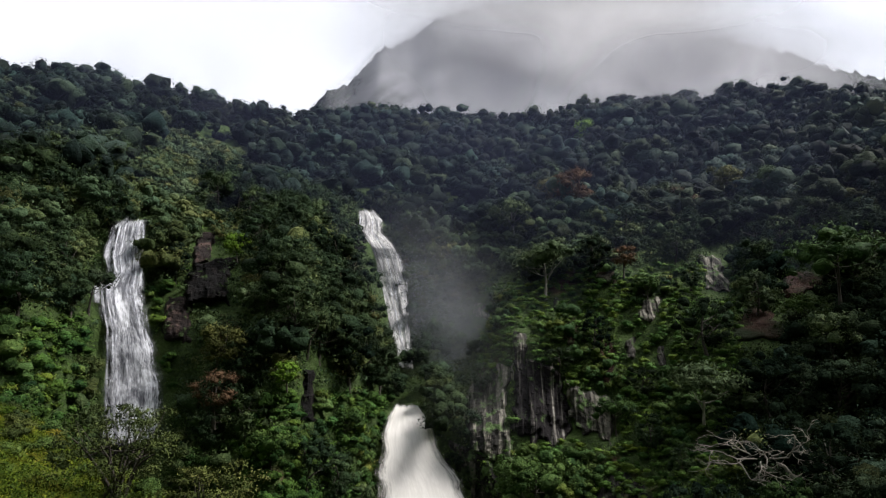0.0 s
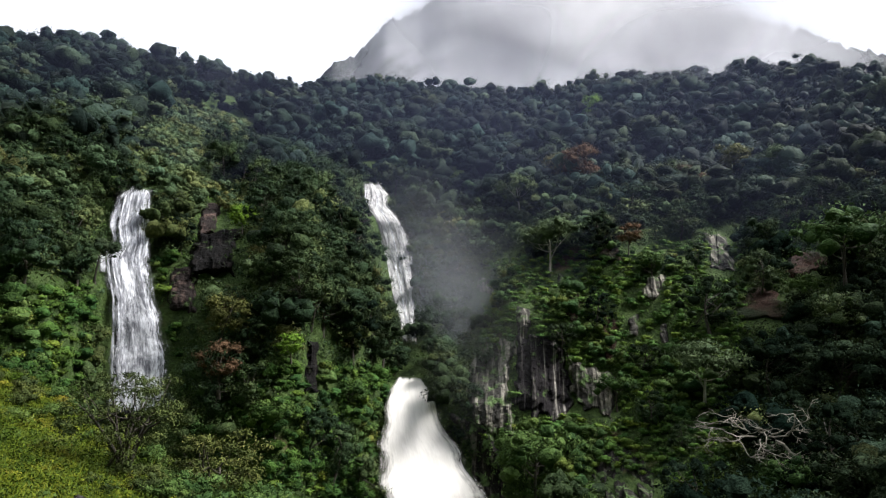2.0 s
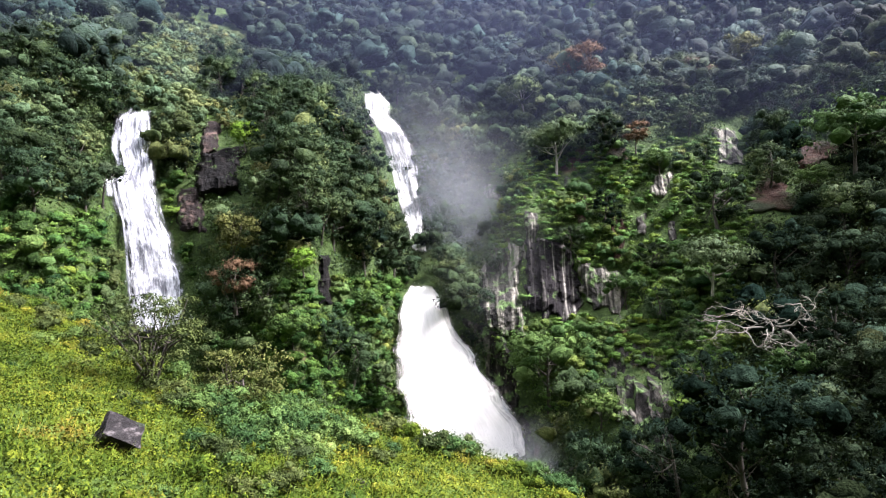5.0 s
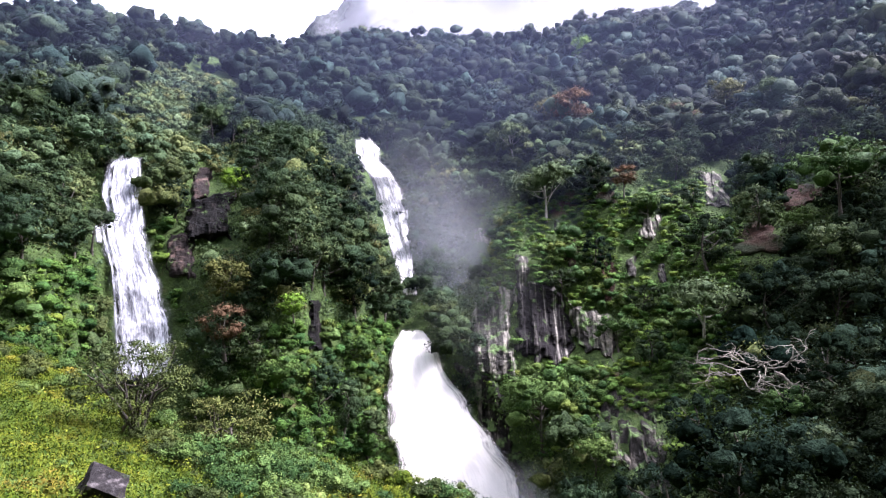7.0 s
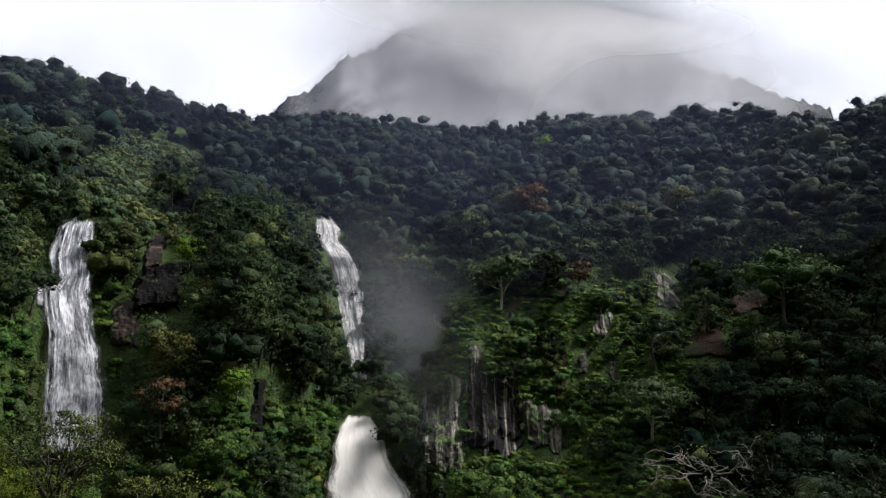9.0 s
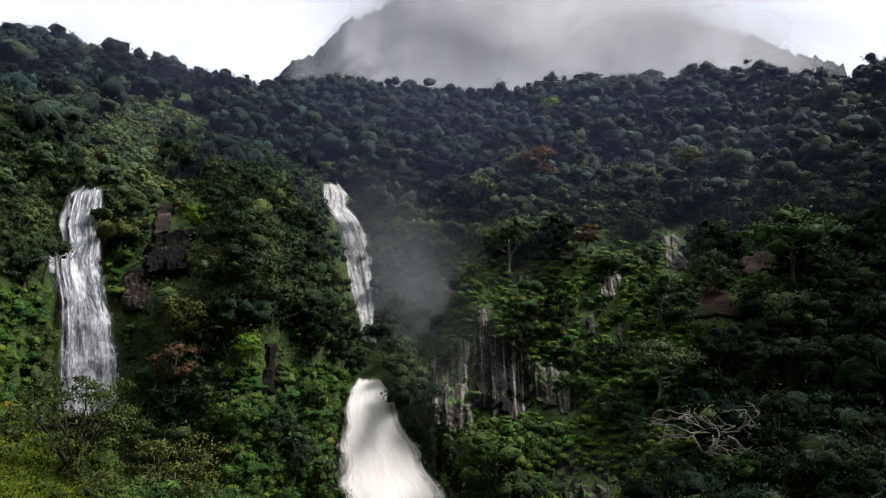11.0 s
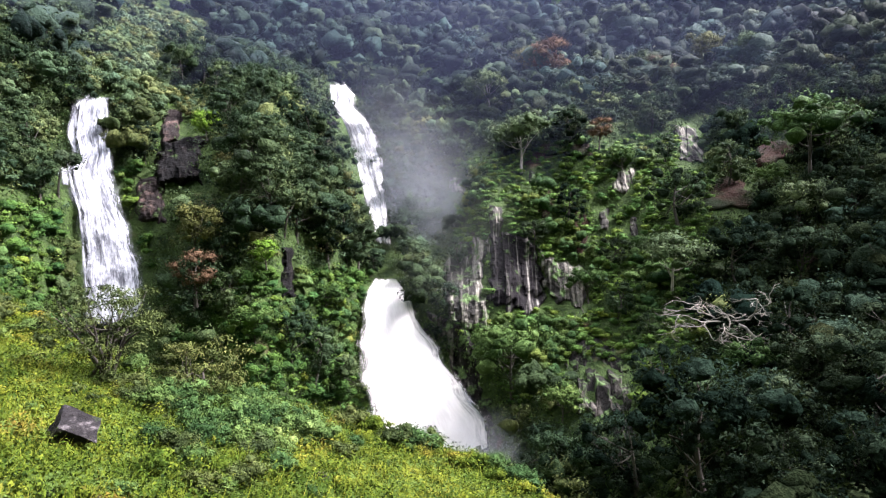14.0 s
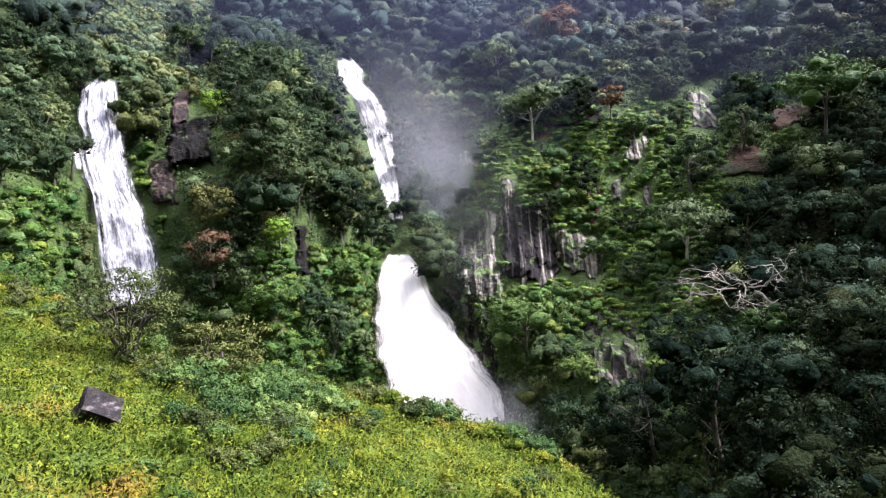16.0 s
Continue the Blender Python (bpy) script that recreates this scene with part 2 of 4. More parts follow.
# ---- mesh helpers ----
def mesh(name, verts, faces, material, smooth=False, attributes=None, normals=None):
    """A mesh from arrays: verts n x 3, faces m x k."""
    verts, faces = np.asarray(verts, np.float32), np.asarray(faces, np.int32)
    me = bpy.data.meshes.new(name)
    k = faces.shape[1]
    me.vertices.add(len(verts))
    me.vertices.foreach_set("co", verts.ravel())
    me.loops.add(faces.size)
    me.loops.foreach_set("vertex_index", faces.ravel())
    me.polygons.add(len(faces))
    me.polygons.foreach_set("loop_start", np.arange(0, faces.size, k, dtype=np.int32))
    me.polygons.foreach_set("use_smooth", np.full(len(faces), smooth))
    attributes = dict(attributes or {})
    if "tone" in attributes:
        attributes.setdefault("hue", np.full(len(verts), .4))
    for key, values in attributes.items():
        at = me.attributes.new(key, 'FLOAT', 'POINT')
        at.data.foreach_set("value", np.asarray(values, np.float32))
    if normals is not None:                                  # soft leaf shading: each spray leans to its clump's outside
        at = me.attributes.new("custom_normal", 'FLOAT_VECTOR', 'POINT')
        at.data.foreach_set("vector", np.asarray(normals, np.float32).ravel())
    me.update(calc_edges=True)
    me.materials.append(material)
    return me


def child(name, me, parent, label=""):
    ob = new(name, me)
    ob.parent = parent
    return tagged(ob, label) if label else ob


def grid_faces(rows, cols):
    i = np.arange(rows - 1)[:, None] * cols + np.arange(cols - 1)[None]
    return np.stack([i, i + 1, i + cols + 1, i + cols], -1).reshape(-1, 4)


def tube(points, radii, sides=6):
    """A tapered limb along points: verts and quads."""
    points = np.asarray(points, float)
    d = np.gradient(points, axis=0)
    d /= np.linalg.norm(d, axis=1)[:, None] + 1e-9
    side = np.cross(d, [.3, .9, .31])
    side /= np.linalg.norm(side, axis=1)[:, None] + 1e-9
    up = np.cross(d, side)
    a = np.arange(sides) / sides * 2 * np.pi
    r = np.asarray(radii)[:, None, None]
    v = points[:, None] + r * (np.cos(a)[None, :, None] * side[:, None] + np.sin(a)[None, :, None] * up[:, None])
    n = len(points)
    i = np.arange(n - 1)[:, None] * sides
    j = np.arange(sides)[None]
    k = (j + 1) % sides
    return v.reshape(-1, 3), np.stack([i + j, i + k, i + sides + k, i + sides + j], -1).reshape(-1, 4)


def joined(pieces):
    verts, faces, n = [], [], 0
    for v, f in pieces:
        verts.append(v)
        faces.append(np.asarray(f) + n)
        n += len(v)
    return np.concatenate(verts), np.concatenate(faces)


def sprays(rng, centres, radii, count, size, flat=.7, out=.9, jitter=.45):
    """Pointed leaf sprays over the shells of many clumps: verts and triangles."""
    n = len(centres) * count
    c = np.repeat(centres, count, 0)
    r = np.repeat(radii, count)
    d = rng.normal(size=(n, 3))
    d[:, 2] = np.abs(d[:, 2]) * rng.choice([1, 1, 1, -.6], n)
    d /= np.linalg.norm(d, axis=1)[:, None]
    p = c + d * (r * rng.uniform(.62, 1.32, n))[:, None] * [1, 1, flat]
    nrm = d * out + rng.normal(size=(n, 3)) * jitter + [0, 0, .35]
    nrm /= np.linalg.norm(nrm, axis=1)[:, None]
    a = np.cross(nrm, rng.normal(size=(n, 3)))
    a /= np.linalg.norm(a, axis=1)[:, None]
    b = np.cross(nrm, a)
    s = (size * rng.uniform(.55, 1.25, n))[:, None]
    w = s * rng.uniform(.4, .75, n)[:, None]
    v = np.stack([p - a * s * .5 - b * w * .5, p + a * s * .5 - [0, 0, .12] * s, p - a * s * .5 + b * w * .5], 1)
    soft = d * [1, 1, 1.15] + nrm * .55 + [0, 0, .12]
    return v.reshape(-1, 3), np.arange(3 * n).reshape(-1, 3), np.repeat(soft, 3, 0)


def round_cage():
    """A ball of 18 corners and 32 triangles, the inside of a leafy clump."""
    v = [Vector(p) for p in ((1, 0, 0), (0, 1, 0), (-1, 0, 0), (0, -1, 0), (0, 0, 1), (0, 0, -1))]
    f, mid = [], {}

    def between(i, j):
        key = (min(i, j), max(i, j))
        if key not in mid:
            mid[key] = len(v)
            v.append((v[i] + v[j]).normalized())
        return mid[key]

    for i in range(4):
        for a, b, c in ((i, (i + 1) % 4, 4), ((i + 1) % 4, i, 5)):
            d, e, g = between(a, b), between(b, c), between(c, a)
            f += [(a, d, g), (d, b, e), (g, e, c), (d, e, g)]
    return np.array([tuple(p) for p in v]), np.array(f)


CAGE, CAGE_FACES = round_cage()


def hearts(rng, centres, radii, fill=.8, flat=.8):
    """The dense leafy inside of each clump, a lumpy ball roughened by its leaf sprays: verts, faces, normals."""
    n, k = len(centres), len(CAGE)
    a = rng.uniform(0, 6.28, n)
    rot = np.stack([np.stack([np.cos(a), -np.sin(a), 0 * a], -1), np.stack([np.sin(a), np.cos(a), 0 * a], -1), np.tile([0, 0, 1.0], (n, 1))], 1)
    way = np.einsum("nij,kj->nki", rot, CAGE)
    shape = rng.uniform(.65, 1.3, (n, 1, 3)) * [1, 1, flat]
    v = way * rng.uniform(.6, 1.25, (n, k, 1)) * shape * (radii * fill)[:, None, None] + centres[:, None]
    f = CAGE_FACES[None] + k * np.arange(n)[:, None, None]
    return v.reshape(-1, 3), f.reshape(-1, 3), (way + rng.normal(size=way.shape) * .35).reshape(-1, 3)


def foliage(rng, name, c, r, count, size, material, tone, flat=.7, out=.9, fill=.62, jitter=.45, hue=.4, core=.14):
    """Leaf sprays round dense, darker toned hearts: verts, faces, tone, soft normals and hue."""
    tone = np.clip(tone, 0, 1)
    v, f, soft = sprays(rng, c, r, count, size, flat, out, jitter)
    tone_ = np.repeat(tone, count * 3)
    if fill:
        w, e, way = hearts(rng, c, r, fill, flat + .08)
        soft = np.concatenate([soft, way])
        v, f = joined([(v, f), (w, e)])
        # core: shade inside the clump, put into the hearts as a darker tone
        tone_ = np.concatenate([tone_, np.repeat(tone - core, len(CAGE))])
    soft = soft / (np.linalg.norm(soft, axis=1)[:, None] + 1e-9)
    whole = (v - c.mean(0)) / (np.abs(c - c.mean(0)).max(0) + 1e-9)
    whole /= np.linalg.norm(whole, axis=1)[:, None] + 1e-9
    soft = soft + .5 * whole
    return v, f, tone_, soft / (np.linalg.norm(soft, axis=1)[:, None] + 1e-9), np.full(len(v), hue)


def crown_clumps(rng, kind, width, height, count, full=1.0):
    """Centres and radii of the clumps in a crown that starts at height 0."""
    d = rng.normal(size=(count, 3))
    d /= np.linalg.norm(d, axis=1)[:, None]
    f = rng.uniform(.45, 1, count) ** .5
    if kind == "umbrella":
        d[:, 2] = np.abs(d[:, 2]) * .8 + .1 - .5 * (rng.uniform(size=count) < .25)
    if kind == "tall":
        d[:, 2] *= 1.15
    lob = 1 + .22 * np.sin(3 * np.arctan2(d[:, 1], d[:, 0]) + rng.uniform(0, 6)) + rng.normal(size=count) * .08
    c = d * (f * lob)[:, None] * [width / 2, width / 2, height / 2] + [0, 0, height / 2]
    r = rng.uniform(.4, 1.15, count) * width * full / count ** .5
    return c, r


def tree_thing(rng, name, kind, height, width, crown, material, bark=BARK, clumps=34, count=36, size=.75, lean=.08):
    """A tree: tapered trunk with limbs, and a crown of leafy clumps."""
    base = new(name)
    start = height - crown
    top = np.array([rng.normal() * lean * height, rng.normal() * lean * height, height * .82])
    way = np.linspace(0, 1, 7)[:, None]
    bend = np.array([rng.normal(), rng.normal(), 0]) * .035 * height
    trunk = top * way + bend * np.sin(way * np.pi) - [0, 0, 1.2] * (way == 0)
    thick = height * .024
    pieces = [tube(trunk, thick * (1 - .78 * way[:, 0]) * (1 + .5 * np.exp(-9 * way[:, 0])), 6)]
    c, r = crown_clumps(rng, kind, width, crown, clumps, 1.2)
    c += [top[0] * .8, top[1] * .8, start]
    for q in c[rng.choice(len(c), min(8, len(c)), False)]:
        k = rng.uniform(.38, .85)
        foot = trunk[int(k * 6)]
        mid = (foot + q) / 2 + [0, 0, -.06 * crown] + rng.normal(size=3) * .05 * width
        s = np.linspace(0, 1, 5)[:, None]
        line = foot * (1 - s) ** 2 + 2 * mid * s * (1 - s) + q * s ** 2
        pieces.append(tube(line, thick * .42 * (1 - .82 * s[:, 0]), 4))
    child("trunk", mesh("trunk", *joined(pieces), bark, True), base)
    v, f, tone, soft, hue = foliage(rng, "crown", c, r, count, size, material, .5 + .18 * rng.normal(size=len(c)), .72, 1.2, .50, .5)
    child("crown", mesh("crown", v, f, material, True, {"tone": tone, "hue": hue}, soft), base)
    return base


def bush_thing(rng, name, width, height, material, clumps=16, count=40, size=.4, stems=4):
    """A shrub: thin stems from the root and leafy clumps down to the ground."""
    base = new(name)
    d = rng.normal(size=(clumps, 3))
    d /= np.linalg.norm(d, axis=1)[:, None]
    c = d * rng.uniform(.4, 1, (clumps, 1)) * [width / 2, width / 2, height * .5]
    c[:, 2] = np.abs(c[:, 2]) + .28 * height * rng.uniform(.2, 1, clumps)
    r = rng.uniform(.14, .24, clumps) * width
    for q in c[:stems]:
        s = np.linspace(0, 1, 4)[:, None]
        child("stem", mesh("stem", *tube(np.array([0, 0, -.3]) * (1 - s) + q * s + [0, 0, .1] * np.sin(s * np.pi), .03 * height * (1 - .7 * s[:, 0]), 4), BARK, True), base)
    v, f, tone, soft, hue = foliage(rng, "leaves", c, r, count, size, material, .5 + .2 * rng.normal(size=clumps), .75, .9, .62)
    child("foliage", mesh("foliage", v, f, material, True, {"tone": tone, "hue": hue}, soft), base)
    return base


# ---- landform: cross-sections of the amphitheatre, fanning out by bearing (b = x / y) from the terrace ----
EYE = 1.6
HEIGHTS = [-40, -25, -10, 5, 25, 50, 90, 130]          # above the terrace viewpoint
BEARINGS = [-1.1, -.65, -.48, -.25, -.155, -.09, 0.0, .08, .22, .42, .65, 1.1]
AWAY = [                                              # metres ahead, one row a bearing
    [40, 50, 62, 80, 110, 145, 190, 235], [44, 52, 64, 84, 118, 160, 225, 280],
    [80, 90, 100, 107, 121, 168, 236, 292], [74, 82, 90, 102, 138, 195, 265, 335],
    [98, 102, 106, 120, 152, 198, 270, 345], [112, 116, 123, 160, 177, 199, 275, 350],
    [106, 112, 118, 152, 172, 205, 275, 345], [100, 108, 115, 123, 165, 210, 275, 345],
    [72, 84, 112, 124, 148, 200, 262, 330], [46, 62, 96, 120, 155, 200, 250, 305],
    [38, 52, 84, 108, 140, 180, 230, 285], [30, 42, 62, 82, 110, 140, 180, 225]]
CREST_B = [-1.1, -.71, -.63, -.55, -.49, -.44, -.37, -.334, -.295, -.2, -.11, 0.0, .085, .135, .17, .25, .3, .34, .41, .505, .6, .64, .67, .68, 1.1]
CREST_W = [0.428, 0.408, 0.426, 0.424, 0.396, 0.386, 0.367, 0.348, 0.349, 0.360, 0.366, 0.355, 0.355, 0.358, 0.370, 0.372, 0.384, 0.397, 0.402, 0.400, 0.393, 0.380, 0.380, 0.418, 0.438]


def relief(x, h):
    """Uneven ground: metres that the hillside bulges out or falls back."""
    return (2.6 * np.sin(.071 * x + .9 * np.sin(.05 * h)) * np.sin(.083 * h + 1.3 + .6 * np.sin(.06 * x))
            + 1.5 * np.sin(.19 * x + 2.1 * np.sin(.043 * h + 1)) * np.sin(.21 * h + .7)
            + .8 * np.sin(.47 * x + 1.7 * np.sin(.31 * h)) * np.cos(.39 * h + .23 * x)
            + .35 * np.sin(1.13 * x + 2 * np.sin(.7 * h)) * np.cos(.97 * h))


def away(b, h):
    """How far ahead the hillside lies at a bearing and height (arrays or numbers)."""
    b, h = np.broadcast_arrays(np.asarray(b, float), np.asarray(h, float))
    rows = np.array([np.interp(h, HEIGHTS, r) for r in AWAY])
    i = np.clip(np.searchsorted(BEARINGS, b) - 1, 0, len(BEARINGS) - 2)
    lo, hi = np.array(BEARINGS)[i], np.array(BEARINGS)[i + 1]
    f = np.clip((b - lo) / (hi - lo), 0, 1)
    f = .5 * f + .5 * f * f * (3 - 2 * f)
    y = np.take_along_axis(rows, i[None], 0)[0] * (1 - f) + np.take_along_axis(rows, i[None] + 1, 0)[0] * f
    return y + relief(b * y, h)


def crest(b):
    w = np.interp(b, CREST_B, CREST_W)
    h = np.full(np.shape(w), 115.0)
    for _ in range(8):
        h = .5 * h + .5 * w * away(b, h)
    return h


def meadow(x, y):
    """Height of the open meadow spur and of the terrace where one stands."""
    x, y = np.broadcast_arrays(np.asarray(x, float), np.asarray(y, float))
    plane = -8.26 - .248 * x - .114 * y + 1.35 * np.exp(-((x - 1) / 9) ** 2 - ((y - 44) / 10) ** 2)
    edge = np.interp(x, [-60, -45, -26, -12, -3.3, 3.7, 7, 14, 24, 60], [84, 76, 54, 51, 44, 41.5, 35, 22, 10, -5])
    past = y - edge
    fall = .45 * (past + np.sqrt(past * past + 9))
    bumps = .22 * np.sin(.55 * x + np.sin(.4 * y)) * np.sin(.47 * y + .8) + .1 * np.sin(1.7 * x + 1) * np.sin(1.5 * y + np.sin(x))
    slope = np.maximum(plane - fall + bumps, -46)
    r = np.hypot(x, y + np.where(y < 0, -.85 * y, 0))
    k = np.clip((r - 2.5) / 11, 0, 1)
    k = k * k * (3 - 2 * k)
    return -1.6 * (1 - k) + slope * k


# ---- the large structure ----
rng = np.random.default_rng(7)


def on_slope(b, h, out=0.0):
    """The place on the hillside at a bearing and height, brought forward by out metres."""
    y = float(away(b, h)) - out
    return b * y, y, h + EYE


def hillside():
    cols, rows = 320, 120
    b = np.tan(np.linspace(math.atan(-1.1), math.atan(1.1), cols))
    top = crest(b)
    s = np.linspace(0, 1, rows)[:, None]
    h = -46 + s * (top + 46)
    y = away(np.broadcast_to(b, h.shape), h)
    back = [(25, -1), (70, -9), (140, -34), (260, -100), (380, -190)]
    y = np.vstack([y] + [y[-1:] + d for d, _ in back])
    h = np.vstack([h] + [h[-1:] + k for _, k in back])
    v = np.stack([b * y, y, h + EYE], -1)
    return mesh("hillside", v.reshape(-1, 3), grid_faces(len(h), cols), SLOPE_GROUND, True)


tagged(new("ground_hillside", hillside()), "steep jungle hillside with dark undergrowth and bare soil", "hillside", kind="structure")


def meadow_ground():
    x, y = np.meshgrid(np.linspace(-110, 75, 140), np.linspace(-70, 100, 130))
    z = meadow(x, y) + EYE
    return mesh("meadow", np.stack([x, y, z], -1).reshape(-1, 3), grid_faces(*x.shape), MEADOW_GROUND, True)


tagged(new("ground_meadow", meadow_ground()), "bright green meadow spur falling away into the ravine", "meadow", kind="structure")


def valley_ground():
    r = np.concatenate([[0], np.geomspace(40, 4500, 26)])
    a = np.linspace(0, 2 * np.pi, 73)
    rr, aa = np.meshgrid(r, a, indexing="ij")
    x, y = rr * np.sin(aa), rr * np.cos(aa)
    z = -45 + 3 * np.sin(x * .011) * np.sin(y * .013) - 60 * np.clip((rr - 500) / 4000, 0, 1)
    return mesh("valley", np.stack([x, y, z], -1).reshape(-1, 3), grid_faces(*x.shape)[:, ::-1], VALLEY_GROUND, True)


tagged(new("ground", valley_ground()), "green valley floor reaching out to the horizon", "ground", kind="structure")


def far_mountain(out=0.0, low=1.0):
    """The high peak behind the ridge; brought forward a little, the grey sheet that hazes it."""
    sky_b = [-.45, -.26, -.203, -.17, -.125, -.076, -.04, .029, .116, .203, .288, .379, .47, .523, .587, .636, .646, .70, .95]
    sky_w = [.20, .335, .405, .422, .471, .494, .524, .549, .553, .541, .518, .495, .481, .463, .442, .435, .40, .37, .20]
    cols, rows = (240, 60) if out else (420, 80)
    b = np.linspace(-.45, .95, cols)
    top = np.interp(b, sky_b, sky_w) * 720
    s = np.linspace(0, 1, rows)[:, None]
    h = 60 + s * (top - 60)
    y = 560 + 160 * s ** 1.3 + 9 * np.sin(b * 22 + 7 * s) * (1 - s) + 3 * np.sin(b * 70 - 15 * s) * np.sin(s * 17)
    if not out:                                              # tree crowns: lumps a few metres across
        lumps = np.array([[noise.noise((p * 90, q * 38, 3.0)) + .6 * noise.noise((p * 210, q * 80, 9.0)) for p in b] for q in s[:, 0]])
        y = y - 7 * lumps
        h = h + 3.5 * lumps
    y = np.vstack([y, y[-1:] + 80, y[-1:] + 300])
    h = np.vstack([h, h[-1:] - 20, h[-1:] - 300])
    if out:
        y = np.broadcast_to(560 + 160 * np.vstack([s, s[-1:], s[-1:]]) ** 1.3 - out, h.shape)
        h = h * low
        body = np.clip((b + .24) / .16, 0, 1) * np.clip((.66 - b) / .2, 0, 1) * np.clip((1 - np.vstack([s, s[-1:], s[-1:]])) / .1, 0, 1)
        return mesh("mist", np.stack([b * y, y, h + EYE], -1)[:rows].reshape(-1, 3), grid_faces(rows, cols), PEAK_HAZE, True, {"body": body[:rows].ravel()})
    return mesh("mountain", np.stack([b * y, y, h + EYE], -1).reshape(-1, 3), grid_faces(len(h), cols), FAR_FOREST, True)


tagged(new("mountain", far_mountain()), "forested mountain peak with its head in low cloud", "mountain", kind="structure")
# the peak's haze is a grey-tinted sheet in the mountain's own shape
tagged(new("haze", far_mountain(48, .975)), "grey haze sheet before the mountain peak", "mist", kind="stuff")


def unseen_hills():
    """Steep unseen valley sides right, behind and left, added to block sky and sun."""
    az = np.radians(np.linspace(47, 313, 134))
    deg = np.degrees(az)
    tall = np.interp(deg, [47, 70, 130, 180, 240, 313], [150, 240, 230, 170, 120, 110])
    near = np.interp(deg, [47, 90, 140, 180, 220, 270, 313], [80, 75, 30, 14, 30, 75, 95])
    foot = np.interp(deg, [47, 90, 140, 180, 220, 270, 313], [-46, -46, -14, -1.7, -4, -12, -30])
    s = np.linspace(0, 1, 40)[:, None]
    r = near + s * (tall - foot) / math.tan(radians(52)) + 5 * np.sin(az * 17 + 6 * s) * s + 3 * np.sin(az * 41 - 9 * s) * s
    h = foot + s * (tall - foot)
    r, h = np.vstack([r, r[-1:] + 60, r[-1:] + 300]), np.vstack([h, h[-1:] - 5, h[-1:] - 160])
    v = np.stack([r * np.sin(az), r * np.cos(az), h + EYE], -1)
    return mesh("hills", v.reshape(-1, 3), grid_faces(len(h), len(az))[:, ::-1], SLOPE_GROUND, True)


tagged(new("ground_hills", unseen_hills()), "unseen steep valley sides added round the terrace to block light", "hillside", kind="structure")

# ---- waterfalls: bearing, height, width of the water from lip to foot ----
FALL_LEFT = [(-.481, 25.1, 4.6), (-.4866, 22.3, 6.6), (-.489, 17, 7.5), (-.485, 13.4, 6.5), (-.4915, 10.9, 8.6), (-.4858, 8, 8.3), (-.4763, 4.5, 8.4), (-.4698, 1.1, 9.2), (-.4654, -2.3, 9.8), (-.4619, -5.6, 10.3), (-.4549, -9.1, 10.7), (-.4472, -12.4, 9.8)]
FALL_HIGH = [(-.1391, 41, 3.2), (-.1308, 36.1, 5.2), (-.132, 31.7, 6.2), (-.1159, 27.5, 7.6), (-.1101, 24.9, 7.4), (-.0988, 18.1, 7.2), (-.0901, 12.4, 5.8), (-.0825, 7, 3.6), (-.0767, 3, 2.6), (-.071, -1.5, 2.4)]
FALL_LOW = [(-.0694, -6.4, 3), (-.0697, -8.4, 6.1), (-.0683, -11.9, 7.8), (-.0596, -15.4, 9.2), (-.0472, -17.9, 11.7), (-.0406, -20.4, 12.8), (-.0286, -23.5, 14.6), (-.0166, -27.4, 16.2), (-.0059, -30.5, 17), (.0064, -33.5, 18), (.0184, -36.4, 19), (.03, -41, 21)]


